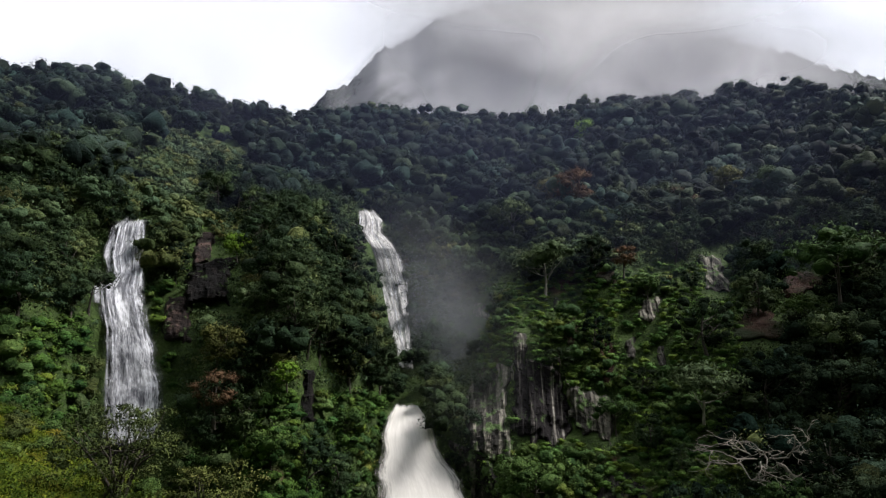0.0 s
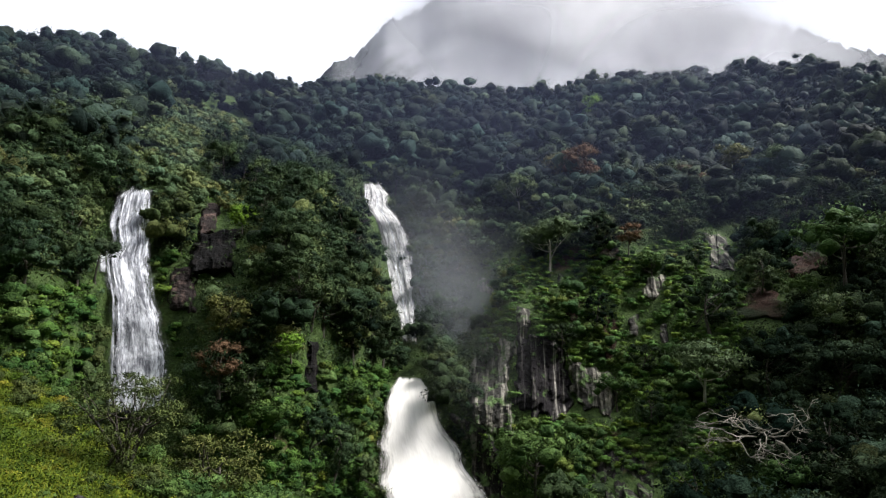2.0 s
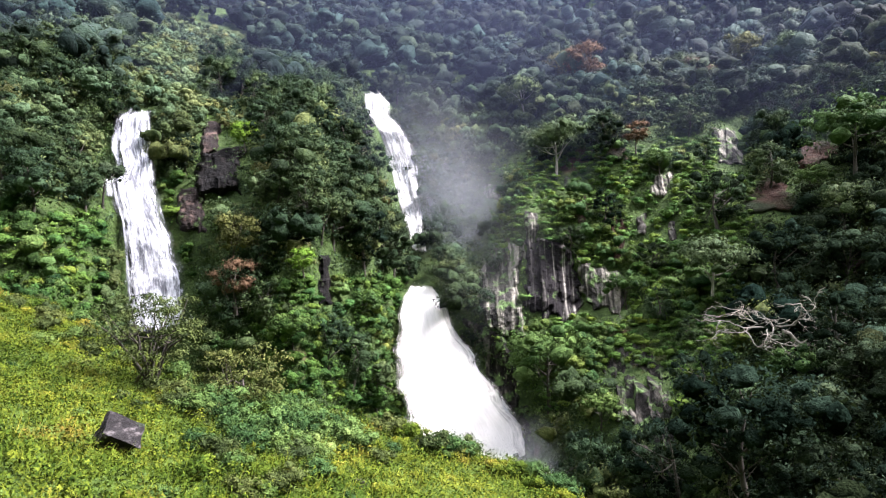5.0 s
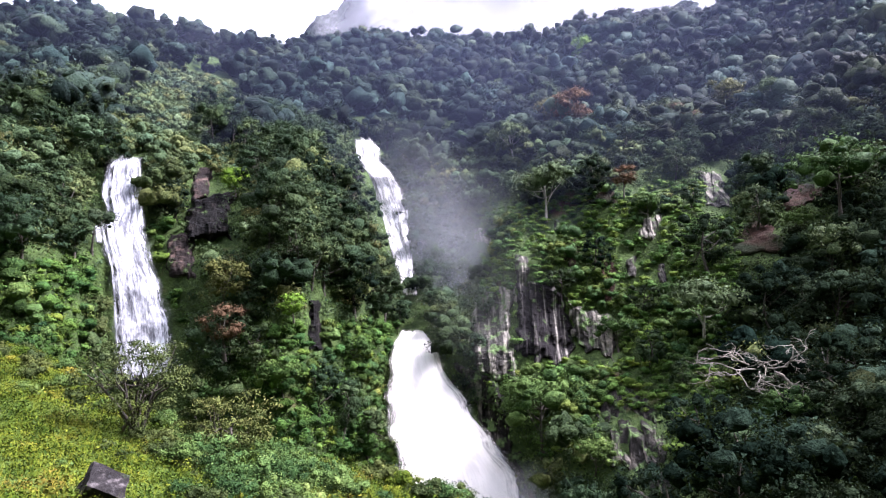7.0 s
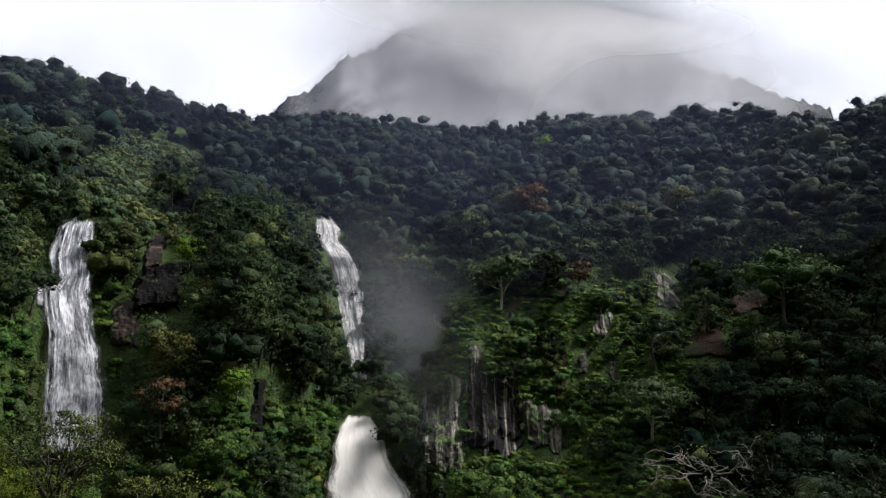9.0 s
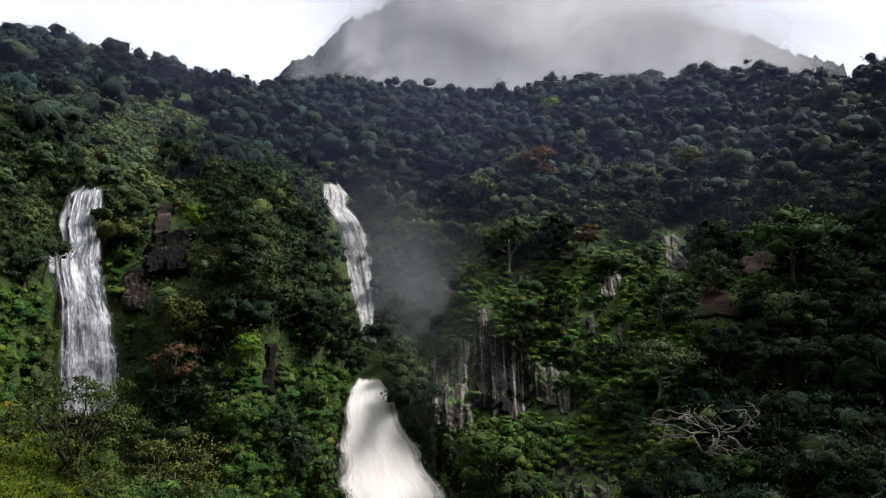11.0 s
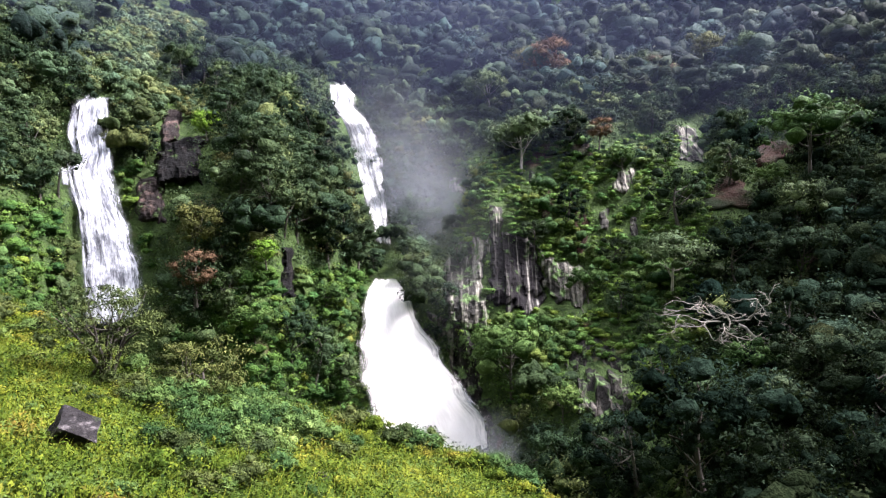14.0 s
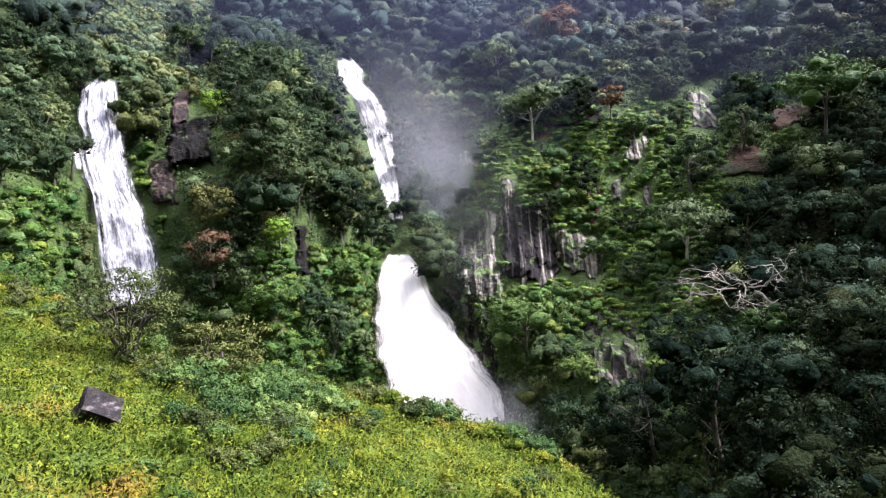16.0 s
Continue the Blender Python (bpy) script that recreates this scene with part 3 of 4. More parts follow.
def fall_sheet(rows, out, width=1.0, shift=0.0, cut=(0.0, 1.0), seed=0, wave=.35):
    """A sheet of falling water on the rock, ribbed along its flow."""
    g = np.random.default_rng(seed)
    rows = np.array(rows)
    n, cols = (70, 26) if width == 1.0 else (44, 7)
    t = np.linspace(0, len(rows) - 1, n) * (cut[1] - cut[0]) + cut[0] * (len(rows) - 1)
    b, h, w = (np.interp(t, np.arange(len(rows)), rows[:, k]) for k in range(3))
    knots = np.array([float(away(r[0], r[1])) for r in rows])
    knots[1:-1] = .25 * knots[:-2] + .5 * knots[1:-1] + .25 * knots[2:]
    y0 = np.interp(t, np.arange(len(rows)), knots) - out
    u = np.linspace(-.5, .5, cols) * (1.16 if width == 1.0 else 1.0)
    ph = g.uniform(0, 6, 6)
    rag = 1 + .07 * np.sin(h[:, None] * .37 + ph[0] + 2 * np.sign(u)) + .05 * np.sin(h[:, None] * 1.1 + ph[1] + 3 * np.sign(u))
    x = (b * y0)[:, None] + w[:, None] * (u * width * rag + shift)
    ribs = wave * (np.sin(u * 23 + ph[2] + .5 * np.sin(h[:, None] * .3)) + .6 * np.sin(u * 51 + ph[3] + .3 * h[:, None]) * .7) + .5 * wave * np.sin(h[:, None] * .8 + u * 7 + ph[4])
    y = y0[:, None] + .04 * w[:, None] * width * (2 * u) ** 2 - ribs
    z = np.broadcast_to(h[:, None], x.shape) + EYE
    v = np.stack([x, y, z], -1).reshape(-1, 3)
    ends = np.minimum(np.minimum(np.linspace(0, 1, n) * 14, 1), .25 + np.linspace(1, 0, n) * 12)[:, None]
    ends = np.minimum(ends, 1)
    thin = np.maximum(np.broadcast_to(np.clip((np.abs(u) * 2 - .45) / .71, 0, 1), x.shape), 1.3 * (1 - ends))
    if width < 1:
        ends = np.abs(np.linspace(-1, 1, n))[:, None]
        thin = np.maximum(np.abs(u) * 2 * np.ones_like(x), np.clip((ends - .6) / .4, 0, 1))
    thin = thin.ravel()
    return v, grid_faces(n, cols), thin, np.stack([np.broadcast_to((u * width + shift) * w.mean() + 7 * seed, x.shape), z], -1).reshape(-1, 2)


def fall_part(name, parent, material, *a, **k):
    v, f, thin, uv = fall_sheet(*a, **k)
    me = mesh(name, v, f, material, True, {"thin": thin})
    lay = me.uv_layers.new(name="flow")
    lay.data.foreach_set("uv", uv[f.ravel()].astype(np.float32).ravel())
    return child(name, me, parent)


def waterfall(label, rows, material, count, seed, lift=4.2):
    """A fall: a thin veil of water on the rock, and many brighter strands of falling water before it."""
    g = np.random.default_rng(seed)
    base = new("waterfall")
    fall_part("sheet", base, material, rows, lift, seed=seed, wave=.04)
    for i in range(count):
        top = g.choice([0, 0, g.uniform(0, .55)])
        fall_part("strand", base, material if i % 3 else STRAND_WATER, rows, lift + g.uniform(.2, .8), g.uniform(.10, .30), g.uniform(-.38, .38), (top, min(1, top + g.uniform(.3, .8))), seed + i + 1, .05)
    return tagged(base, label, "waterfall")


tall = waterfall("tall white waterfall veiling a dark rock face", FALL_LEFT, WATER, 14, 11)
fall_part("side_veil", tall, STRAND_WATER, FALL_LEFT, 4.0, .42, -.40, (.06, .30), seed=71, wave=.05)
fall_part("side_veil", tall, STRAND_WATER, FALL_LEFT, 4.0, .36, -.46, (.30, .46), seed=72, wave=.05)
waterfall("upper white cascade dropping through a forest gully", [(b, h, 1.2 * w) for b, h, w in FALL_HIGH], CASCADE_WATER, 8, 23, 5.0)
low = waterfall("broad silty white lower waterfall fanning out downwards", FALL_LOW, MUDDY_WATER, 0, 37, 6.0)
fall_part("side_veil", low, STRAND_WATER, FALL_LOW, 5.0, .34, .50, (.5, 1.0), seed=81, wave=.05)
fall_part("side_veil", low, STRAND_WATER, FALL_LOW, 5.6, .2, .30, (.4, 1.0), seed=82, wave=.05)


# ---- bare rock faces, jointed into columns and blocks ----
CLEAR = []                                               # bearing, height, half widths kept free of trees


def rock_face(name, label, b0, b1, h0, h1, material, seed=0, skew=0.0, out=1.8, col=1.3, block=3.0, rough=1.0, step=.28, keep=True, shear=0.0, tilt=.25, upright=.45):
    """A rock face standing out of the slope: upright columns broken into blocks, its rim sunk into the ground."""
    g = np.random.default_rng(seed)
    mid = float(away((b0 + b1) / 2, (h0 + h1) / 2))
    cols, rows = int(abs(b1 - b0) * mid / step) + 2, int((h1 - h0) / step) + 2
    cols, rows = min(cols, 150), min(rows, 150)
    s, t = np.meshgrid(np.linspace(0, 1, cols), np.linspace(0, 1, rows))
    b, h = b0 + (b1 - b0) * s + shear * (t - .5), h0 + (h1 - h0) * t + skew * s
    x = b * mid
    k = np.floor((x + .10 * h) / col + .3 * np.sin(x * .9 + seed) + .12 * np.sin(h * .35 + x)).astype(int)
    k -= k.min()
    r1, r2, r3 = g.uniform(0, 1, k.max() + 1), g.uniform(0, 1, k.max() + 1), g.uniform(0, 1, (k.max() + 1, 60))
    rate = (.7 + .6 * r2[k]) / block
    course = (h - h.min() + .22 * np.sin(x * 1.3) + tilt * (x - x.min())) * rate + 3 * r2[k]
    j = np.clip(np.floor(course).astype(int), 0, 59)
    level = h - (course - j - .5) / rate                      # each block's own height: its face stands upright
    joints = rough * (1.1 * r1[k] + .7 * r3[k, j])
    fine = .05 * np.sin(x * 7.1 + 2 * np.sin(h * 1.7)) + .05 * np.sin(h * 6.3 + 3 * np.sin(x * 2.1))
    rim = np.minimum(np.minimum(s, 1 - s) * abs(b1 - b0) * mid, np.minimum(t, 1 - t) * (h1 - h0))
    size = min(1, min(abs(b1 - b0) * mid, h1 - h0) / 11)
    rim = rim + size * (1.1 * np.sin(x * .5 + seed) * np.sin(h * .45 + 2 * seed) + .6 * np.sin(x * 1.9 + 2 * np.sin(h * .9) + seed) * np.sin(h * 1.5 + seed) + .4 * r1[k] - .25)
    m = np.clip(rim / 1.6, 0, 1)
    y = (1 - upright) * away(b, h) + upright * away(b, level) - (m * (out + joints + fine) - (1 - m) * 2.5)
    v = np.stack([b * y , y, h + EYE], -1)
    if keep:
        CLEAR.append(((b0 + b1) / 2, (h0 + h1 + skew) / 2, abs(b1 - b0) / 2 - .004, abs(h1 - h0) / 2))
    me = mesh(name, v.reshape(-1, 3), grid_faces(rows, cols), material)
    return tagged(new(name, me), label, "rock face", kind="structure")


rock_face("cliff", "dark basalt cliff streaked pale with lichen", .074, .162, -11.5, 2.5, CLIFF_ROCK, 1, -2.5, .9, 1.25, 30, .6, upright=0)
rock_face("cliff", "pale broken head of the basalt cliff", .072, .108, -1, 7.5, LICHEN_ROCK, 3, -1, .2, .9, 9, .4, upright=0)
rock_face("cliff", "sloping pale foot of the basalt cliff", .142, .230, -9.0, -.2, LICHEN_ROCK, 2, -5.5, 1.2, 1.0, 9, .4, upright=0)
rock_face("cliff", "mossy grey rock wall beside the streaked cliff", .010, .082, -15, 0.5, LICHEN_ROCK, 4, 0, 1.0, 1.3, 6.0, .5, upright=.1)
rock_face("cliff", "broken rock wall beside the lower waterfall", .025, .09, -40, -12, GREY_ROCK, 5, 0, .1, 1.9, 1.7, 1.2, .28, True, -.075)
rock_face("cliff", "low grey rock face under shrubs", .18, .295, -23, -13, GREY_ROCK, 6, -4, -.1, 1.5, 3.4)
rock_face("crag", "pale upright crag in bright green shrubs", .250, .296, 7.4, 14.5, LICHEN_ROCK, 7, 0, .35, .8, 9, .5, upright=0)
rock_face("crag", "weathered lichened crag below the forest", .345, .394, 14, 25.5, LICHEN_ROCK, 8, 0, .2, 1.3, 5, .7, upright=.1)
rock_face("crag", "small pale crag among shrubs", .226, .262, .2, 6.8, LICHEN_ROCK, 9, 0, .2, 1, 4, .5, upright=.1)
rock_face("crag", "small dark crag among shrubs", .274, .304, -.8, 5, CLIFF_ROCK, 10, 0, .2, .8, 6, .5, upright=0)
rock_face("cliff", "smooth tan rock face above a dark overhang", -.397, -.350, 15, 24.8, TAN_ROCK, 11, 0, .9, 3.0, 14, .4, upright=0)
rock_face("cliff", "layered dark rock overhang by the tall waterfall", -.400, -.320, 8, 18.2, BLACK_ROCK, 17, 0, 1.5, 2.4, 2.2, 1.0, upright=.2)
rock_face("cliff", "bare tan rock slab beside the tall waterfall", -.432, -.370, 2.4, 11.6, TAN_ROCK, 12, -1.5, .5, 3.0, 14, .4, upright=0)
rock_face("cliff", "dark wet rock behind the tall waterfall", -.510, -.452, -15, 24, BLACK_ROCK, 13, 0, .6, 1.8, 2.5, .8, .5, False, -.03)
# no hollow is cut: the near black colour alone makes the cleft
rock_face("cliff", "dark rock cleft among the trees", -.228, -.192, -9, 0, BLACK_ROCK, 14, 0, .4, 1.5, 3, 1.2)
rock_face("cliff", "dark wet slab beside the upper cascade", -.158, -.130, 24, 38, BLACK_ROCK, 15, 0, .3, 2, 4, .8, .5)
rock_face("cliff", "wet rock behind the broad lower waterfall", -.080, .028, -40, -14, BLACK_ROCK, 16, 0, .3, 2, 2, .8, .5, False, -.06)

rock_face("crag", "small pale crag under the forest edge", .126, .156, 10, 16, LICHEN_ROCK, 18, -1, .2, 1, 4, .5, upright=.1)
rock_face("crag", "mossy grey crag veiled by spray", .012, .052, 8.5, 15, LICHEN_ROCK, 19, 0, .1, 1, 5, .5, upright=.1)


def soil_scar(label, b, h, wide, tall, seed):
    """A slipped patch of bare red earth, slightly hollow, lying on the slope."""
    g = np.random.default_rng(seed)
    rings, k = 7, 22
    edge = 1 + .25 * np.sin(np.arange(k) * 2 * np.pi / k * 3 + g.uniform(0, 6)) + g.normal(size=k) * .1
    v = []
    for i in range(rings):
        for j in range(k):
            a = j / k * 2 * np.pi
            s = (i + .02) / (rings - 1) * edge[j]
            bb = b + math.cos(a) * s * wide / 2 / float(away(b, h))
            hh = h + math.sin(a) * s * tall / 2
            x, y, z = on_slope(bb, hh, 1.3 - 1.2 * (i == rings - 1) + g.uniform(-.12, .12))
            v.append((x, y, z))
    f = [[i * k + j, i * k + (j + 1) % k, (i + 1) * k + (j + 1) % k, (i + 1) * k + j] for i in range(rings - 1) for j in range(k)]
    if wide >= 9 and b > .3:
        CLEAR.append((b, h, .7 * wide / 2 / float(away(b, h)), .7 * tall / 2))
    return tagged(new("soil_scar", mesh("soil_scar", np.array(v), np.array(f), RED_SOIL, True)), label, "bare earth", kind="structure")


soil_scar("slipped red earth scar below the trees", .428, 7.5, 9, 6.5, 1)
soil_scar("slipped red earth scar in forest shade", .49, 17, 9, 7, 2)
soil_scar("narrow red earth slip among shrubs", .212, 1.5, 2.6, 8, 3)
soil_scar("small red earth patch among shrubs", .159, 6.6, 4.2, 5.5, 4)
soil_scar("red brown bare ground under trees", .20, 17.5, 9, 3, 5)
soil_scar("red brown bare ground under dark trees", .56, -4, 4, 9, 6)


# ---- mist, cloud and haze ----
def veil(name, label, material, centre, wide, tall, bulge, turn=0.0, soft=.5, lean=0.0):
    """A bowed sheet standing in for mist, spray or haze, thinning towards its border."""
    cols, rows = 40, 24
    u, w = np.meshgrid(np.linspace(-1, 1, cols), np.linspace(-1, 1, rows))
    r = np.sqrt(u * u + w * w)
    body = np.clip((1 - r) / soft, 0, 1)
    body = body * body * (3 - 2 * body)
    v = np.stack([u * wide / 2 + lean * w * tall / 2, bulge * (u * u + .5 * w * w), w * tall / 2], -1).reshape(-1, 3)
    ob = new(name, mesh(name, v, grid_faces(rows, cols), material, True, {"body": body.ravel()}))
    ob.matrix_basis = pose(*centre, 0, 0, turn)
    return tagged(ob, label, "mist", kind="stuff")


def cloud_bank(material, label, y, density, grow=1.0):
    """Cloud lying before the peak: thick where density(bearing, rise) says so."""
    b, w = np.meshgrid(np.linspace(-.45, 1.0, 90), np.linspace(.22, .78, 50))
    v = np.stack([b * y, y + 6 * np.sin(b * 9) + 5 * np.sin(w * 17 + b * 4), w * y + EYE], -1).reshape(-1, 3)
    ob = new("cloud", mesh("cloud", v, grid_faces(*b.shape), material, True, {"body": np.clip(density(b, w), 0, 1).ravel()}))
    return tagged(ob, label, "cloud", kind="stuff")


def lump(b, w, b0, w0, rb, rw, k=0.0):
    return np.clip(1.25 * np.exp(-((b - b0 - k * (w - w0)) / rb) ** 2 - ((w - w0) / rw) ** 2) - .2, 0, 1)


cloud_bank(CLOUD, "low grey cloud drifting round the mountain peak", 480,
           lambda b, w: lump(b, w, .12, .50, .26, .13) + .8 * lump(b, w, .34, .47, .25, .07) + .5 * lump(b, w, .04, .39, .1, .05))
cloud_bank(BRIGHT_CLOUD, "bright torn cloud swallowing the top of the peak", 440,
           lambda b, w: 1.3 * lump(b, w, .10, .61, .27, .09) + .42 * lump(b, w, .155, .45, .05, .12, .3) + .6 * lump(b, w, .33, .55, .2, .05) + .4 * lump(b, w, .20, .49, .07, .05))
# aerial haze: three blue-tinted sheets stand in for it
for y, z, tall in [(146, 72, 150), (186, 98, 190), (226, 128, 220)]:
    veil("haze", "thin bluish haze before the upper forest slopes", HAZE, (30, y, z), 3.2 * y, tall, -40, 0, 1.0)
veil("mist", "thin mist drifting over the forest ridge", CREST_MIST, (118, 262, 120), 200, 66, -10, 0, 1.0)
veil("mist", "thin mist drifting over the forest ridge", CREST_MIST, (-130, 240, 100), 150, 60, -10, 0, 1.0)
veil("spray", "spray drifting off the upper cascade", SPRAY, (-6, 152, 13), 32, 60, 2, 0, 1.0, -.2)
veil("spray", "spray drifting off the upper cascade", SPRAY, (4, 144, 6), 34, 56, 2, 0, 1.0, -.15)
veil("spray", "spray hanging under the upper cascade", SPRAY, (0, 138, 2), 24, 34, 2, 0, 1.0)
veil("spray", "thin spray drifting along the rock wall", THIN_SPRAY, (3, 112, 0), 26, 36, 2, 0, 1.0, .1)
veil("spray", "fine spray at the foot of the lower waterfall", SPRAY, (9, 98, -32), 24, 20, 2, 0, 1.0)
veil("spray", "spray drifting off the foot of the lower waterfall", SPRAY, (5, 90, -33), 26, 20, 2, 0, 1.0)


# ---- the far wood, past counting ----
FALLS = [np.array(r) for r in (FALL_LEFT, FALL_HIGH, FALL_LOW)]


SIGHT = [rows[:, 1] / away(rows[:, 0], rows[:, 1]) for rows in FALLS]
BARE = [(cb, rb, (ch - rh) / float(away(cb, ch)), (ch + rh) / float(away(cb, ch)), float(away(cb, ch))) for cb, ch, rb, rh in CLEAR]


def is_clear(b, h, y, height, radius):
    """True where a tree of that size would stand before water or bare rock."""
    for rows, ws in zip(FALLS, SIGHT):
        for hh in (h + .15 * height, h + .6 * height, h + height):
            w = hh / y
            if ws[-1] - .01 < w < ws[0] + .006:
                c = np.interp(-w, -ws, rows[:, 0])
                half = np.interp(-w, -ws, rows[:, 2]) * .5 / y
                if abs(b - c) < half + radius * .4 / y:
                    return True
    for cb, rb, lo, hi, wy in BARE:
        if height < 3.5:
            rb, lo, hi, radius = rb * .88, lo + .1 * (hi - lo), hi - .14 * (hi - lo), radius * .5
        if abs(b - cb) < rb + .7 * radius / y and h / y < hi and (h + height) / y > lo and abs(y - wy) < 40:
            return True
    return False


def scatter(count, b_range, h_range, gap, seed):
    """Places on the slope at least gap apart, even over its true area."""
    g = np.random.default_rng(seed)
    n = count * 14
    bs, hs = g.uniform(*b_range, n), g.uniform(*h_range, n)
    ys, tops, luck, gaps = away(bs, hs), crest(bs), g.uniform(size=n), gap * (1 + .3 * g.normal(size=n))
    ok = (hs < tops + .5) & (luck < ys / 330)
    cells, found = {}, []
    for b, h, y, d in zip(bs[ok].tolist(), hs[ok].tolist(), ys[ok].tolist(), gaps[ok].tolist()):
        if len(found) >= count:
            break
        x = b * y
        key = (int(x // 6), int(h // 6), int(y // 6))
        near = [q for i in (-1, 0, 1) for j in (-1, 0, 1) for k in (-1, 0, 1) for q in cells.get((key[0] + i, key[1] + j, key[2] + k), ())]
        if any((x - q[0]) ** 2 + (h - q[1]) ** 2 + (y - q[2]) ** 2 < d * d for q in near):
            continue
        cells.setdefault(key, []).append((x, h, y))
        found.append((b, h, y))
    return found


def wood(name, label, places, material, sizes, clumps, count, spray, seed, sink=.2, fill=.55, jitter=.3, full=1.15, lift=0.0, flat=.72, core=.14):
    """Many tree crowns, each of leafy clumps, in one mesh."""
    g = np.random.default_rng(seed)
    vs, fs, tones, softs, hues, n = [], [], [], [], [], 0
    tops = crest(np.array([p[0] for p in places]))
    for (b, h, y), top in zip(places, tops):
        height = g.uniform(*sizes)
        low = .36 * height * np.clip((h - top + 9) / 9, 0, 1)            # the ridge carries lower trees
        width = height * g.uniform(.7, 1.0)
        if is_clear(b, h, y, height, width / 2):
            continue
        c, r = crown_clumps(g, ("round", "umbrella", "round")[g.integers(3)], width, height * .72, clumps, full)
        c += [b * y, y - .5, h + EYE + height * (.28 - sink) - low]
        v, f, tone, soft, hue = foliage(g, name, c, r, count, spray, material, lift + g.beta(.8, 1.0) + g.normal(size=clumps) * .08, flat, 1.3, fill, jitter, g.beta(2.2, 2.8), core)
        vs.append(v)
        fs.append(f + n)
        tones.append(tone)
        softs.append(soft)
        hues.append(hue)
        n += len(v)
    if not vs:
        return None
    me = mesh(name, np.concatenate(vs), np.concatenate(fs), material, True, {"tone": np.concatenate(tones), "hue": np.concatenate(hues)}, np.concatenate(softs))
    return tagged(new(name, me), label, "forest", kind="stuff")


def open_ground(b, h, y):
    """Where shrubs and creepers hold the slope instead of trees."""
    w = h / y
    return (.03 < b < .40 and -.16 - .08 * (.1 < b < .37) < w < .13 + .12 * (b - .2)) or (-.33 < b < -.07 and -.30 < w < -.05) or (b < -.53 and w < .05) or (-.45 < b < -.40 and -.1 < w < .1)


def pale_ground(b, h, y):
    """The lighter, shrubby shoulder above the tall waterfall."""
    return -.50 < b < -.31 and .165 < h / y < .335 - .35 * abs(b + .42)


upper = [p for p in scatter(820, (-.77, .77), (30, 140), 8.6, 3) if not pale_ground(*p)]
wood("far_wood", "dense dark green jungle canopy on the upper slopes", upper, WOOD_HAZE_GREEN, (9, 17), 17, 36, .74, 4, .34, .76, .4, 1.05, .14)
lower = [p for p in scatter(1200, (-.80, .80), (-42, 36), 4.2, 5) if not pale_ground(*p) and not open_ground(*p)]
# right slope: the same wood, its shade carried by a darker leaf colour
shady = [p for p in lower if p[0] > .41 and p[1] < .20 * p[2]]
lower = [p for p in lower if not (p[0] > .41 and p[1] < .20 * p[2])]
wood("shady_wood", "dark green trees with the slope's shade put into their leaf colour", shady, DARK_SHADE_GREEN, (4, 9.5), 11, 46, .44, 16, .2, .62, .5, 1.15)
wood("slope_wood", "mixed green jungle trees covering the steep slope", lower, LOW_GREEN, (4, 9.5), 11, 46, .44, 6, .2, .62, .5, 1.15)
brush = [p for p in scatter(8000, (-.75, .6), (-42, 30), 1.5, 8) if open_ground(*p)]


def dull(p):
    return math.sin(61 * p[0] + 2 * math.sin(.21 * p[1])) + math.sin(.33 * p[1] + 23 * p[0]) < -.9



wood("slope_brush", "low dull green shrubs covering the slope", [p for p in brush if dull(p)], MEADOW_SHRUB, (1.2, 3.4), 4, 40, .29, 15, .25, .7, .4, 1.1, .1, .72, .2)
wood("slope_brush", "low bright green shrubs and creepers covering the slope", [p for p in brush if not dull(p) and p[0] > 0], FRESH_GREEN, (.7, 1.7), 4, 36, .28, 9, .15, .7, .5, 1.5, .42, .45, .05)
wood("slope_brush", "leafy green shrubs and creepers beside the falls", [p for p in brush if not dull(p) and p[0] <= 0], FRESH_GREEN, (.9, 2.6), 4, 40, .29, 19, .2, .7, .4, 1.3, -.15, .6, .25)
under = [p for p in scatter(5000, (-.74, .74), (-40, 46), 2.0, 10) if not open_ground(*p) and not pale_ground(*p)]
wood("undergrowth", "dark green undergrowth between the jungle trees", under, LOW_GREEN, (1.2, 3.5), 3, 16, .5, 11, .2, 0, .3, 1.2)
shoulder = [p for p in scatter(2000, (-.52, -.30), (18, 72), 2.3, 12) if pale_ground(*p)]
wood("pale_brush", "pale grey-green shrubs on the shoulder above the falls", shoulder, VIOLET_LEAF, (1.5, 4.2), 5, 26, .43, 13, .25, .6, .4, 1.2)


def creepers():
    """Leafy ground cover hugging the slope between the shrubs."""
    g = np.random.default_rng(61)
    n = 20000
    b, h = g.uniform(-.72, .62, n), g.uniform(-40, 34, n)
    y = away(b, h)
    free = [not is_clear(*p, 1.5, .8) for p in zip(b.tolist(), h.tolist(), y.tolist())]
    b, h, y = b[free], h[free], y[free]
    n = len(b)
    c = np.stack([b * y, y - .2, h + EYE], -1)
    v, f, soft = sprays(g, c, g.uniform(.4, 1.1, n), 6, .36, .5, .9)
    tone = np.repeat(np.clip(.15 + .4 * (b > 0) + .3 * np.sin(b * 37 + 2 * np.sin(h * .3)) + g.normal(size=n) * .2, 0, 1), 18)
    return mesh("creepers", v, f, FRESH_GREEN, True, {"tone": tone}, soft / np.linalg.norm(soft, axis=1)[:, None])


tagged(new("creepers", creepers()), "leafy green creepers covering the steep ground", "creepers", kind="stuff")

# ---- trees standing out of the wood ----
PLACED = set()


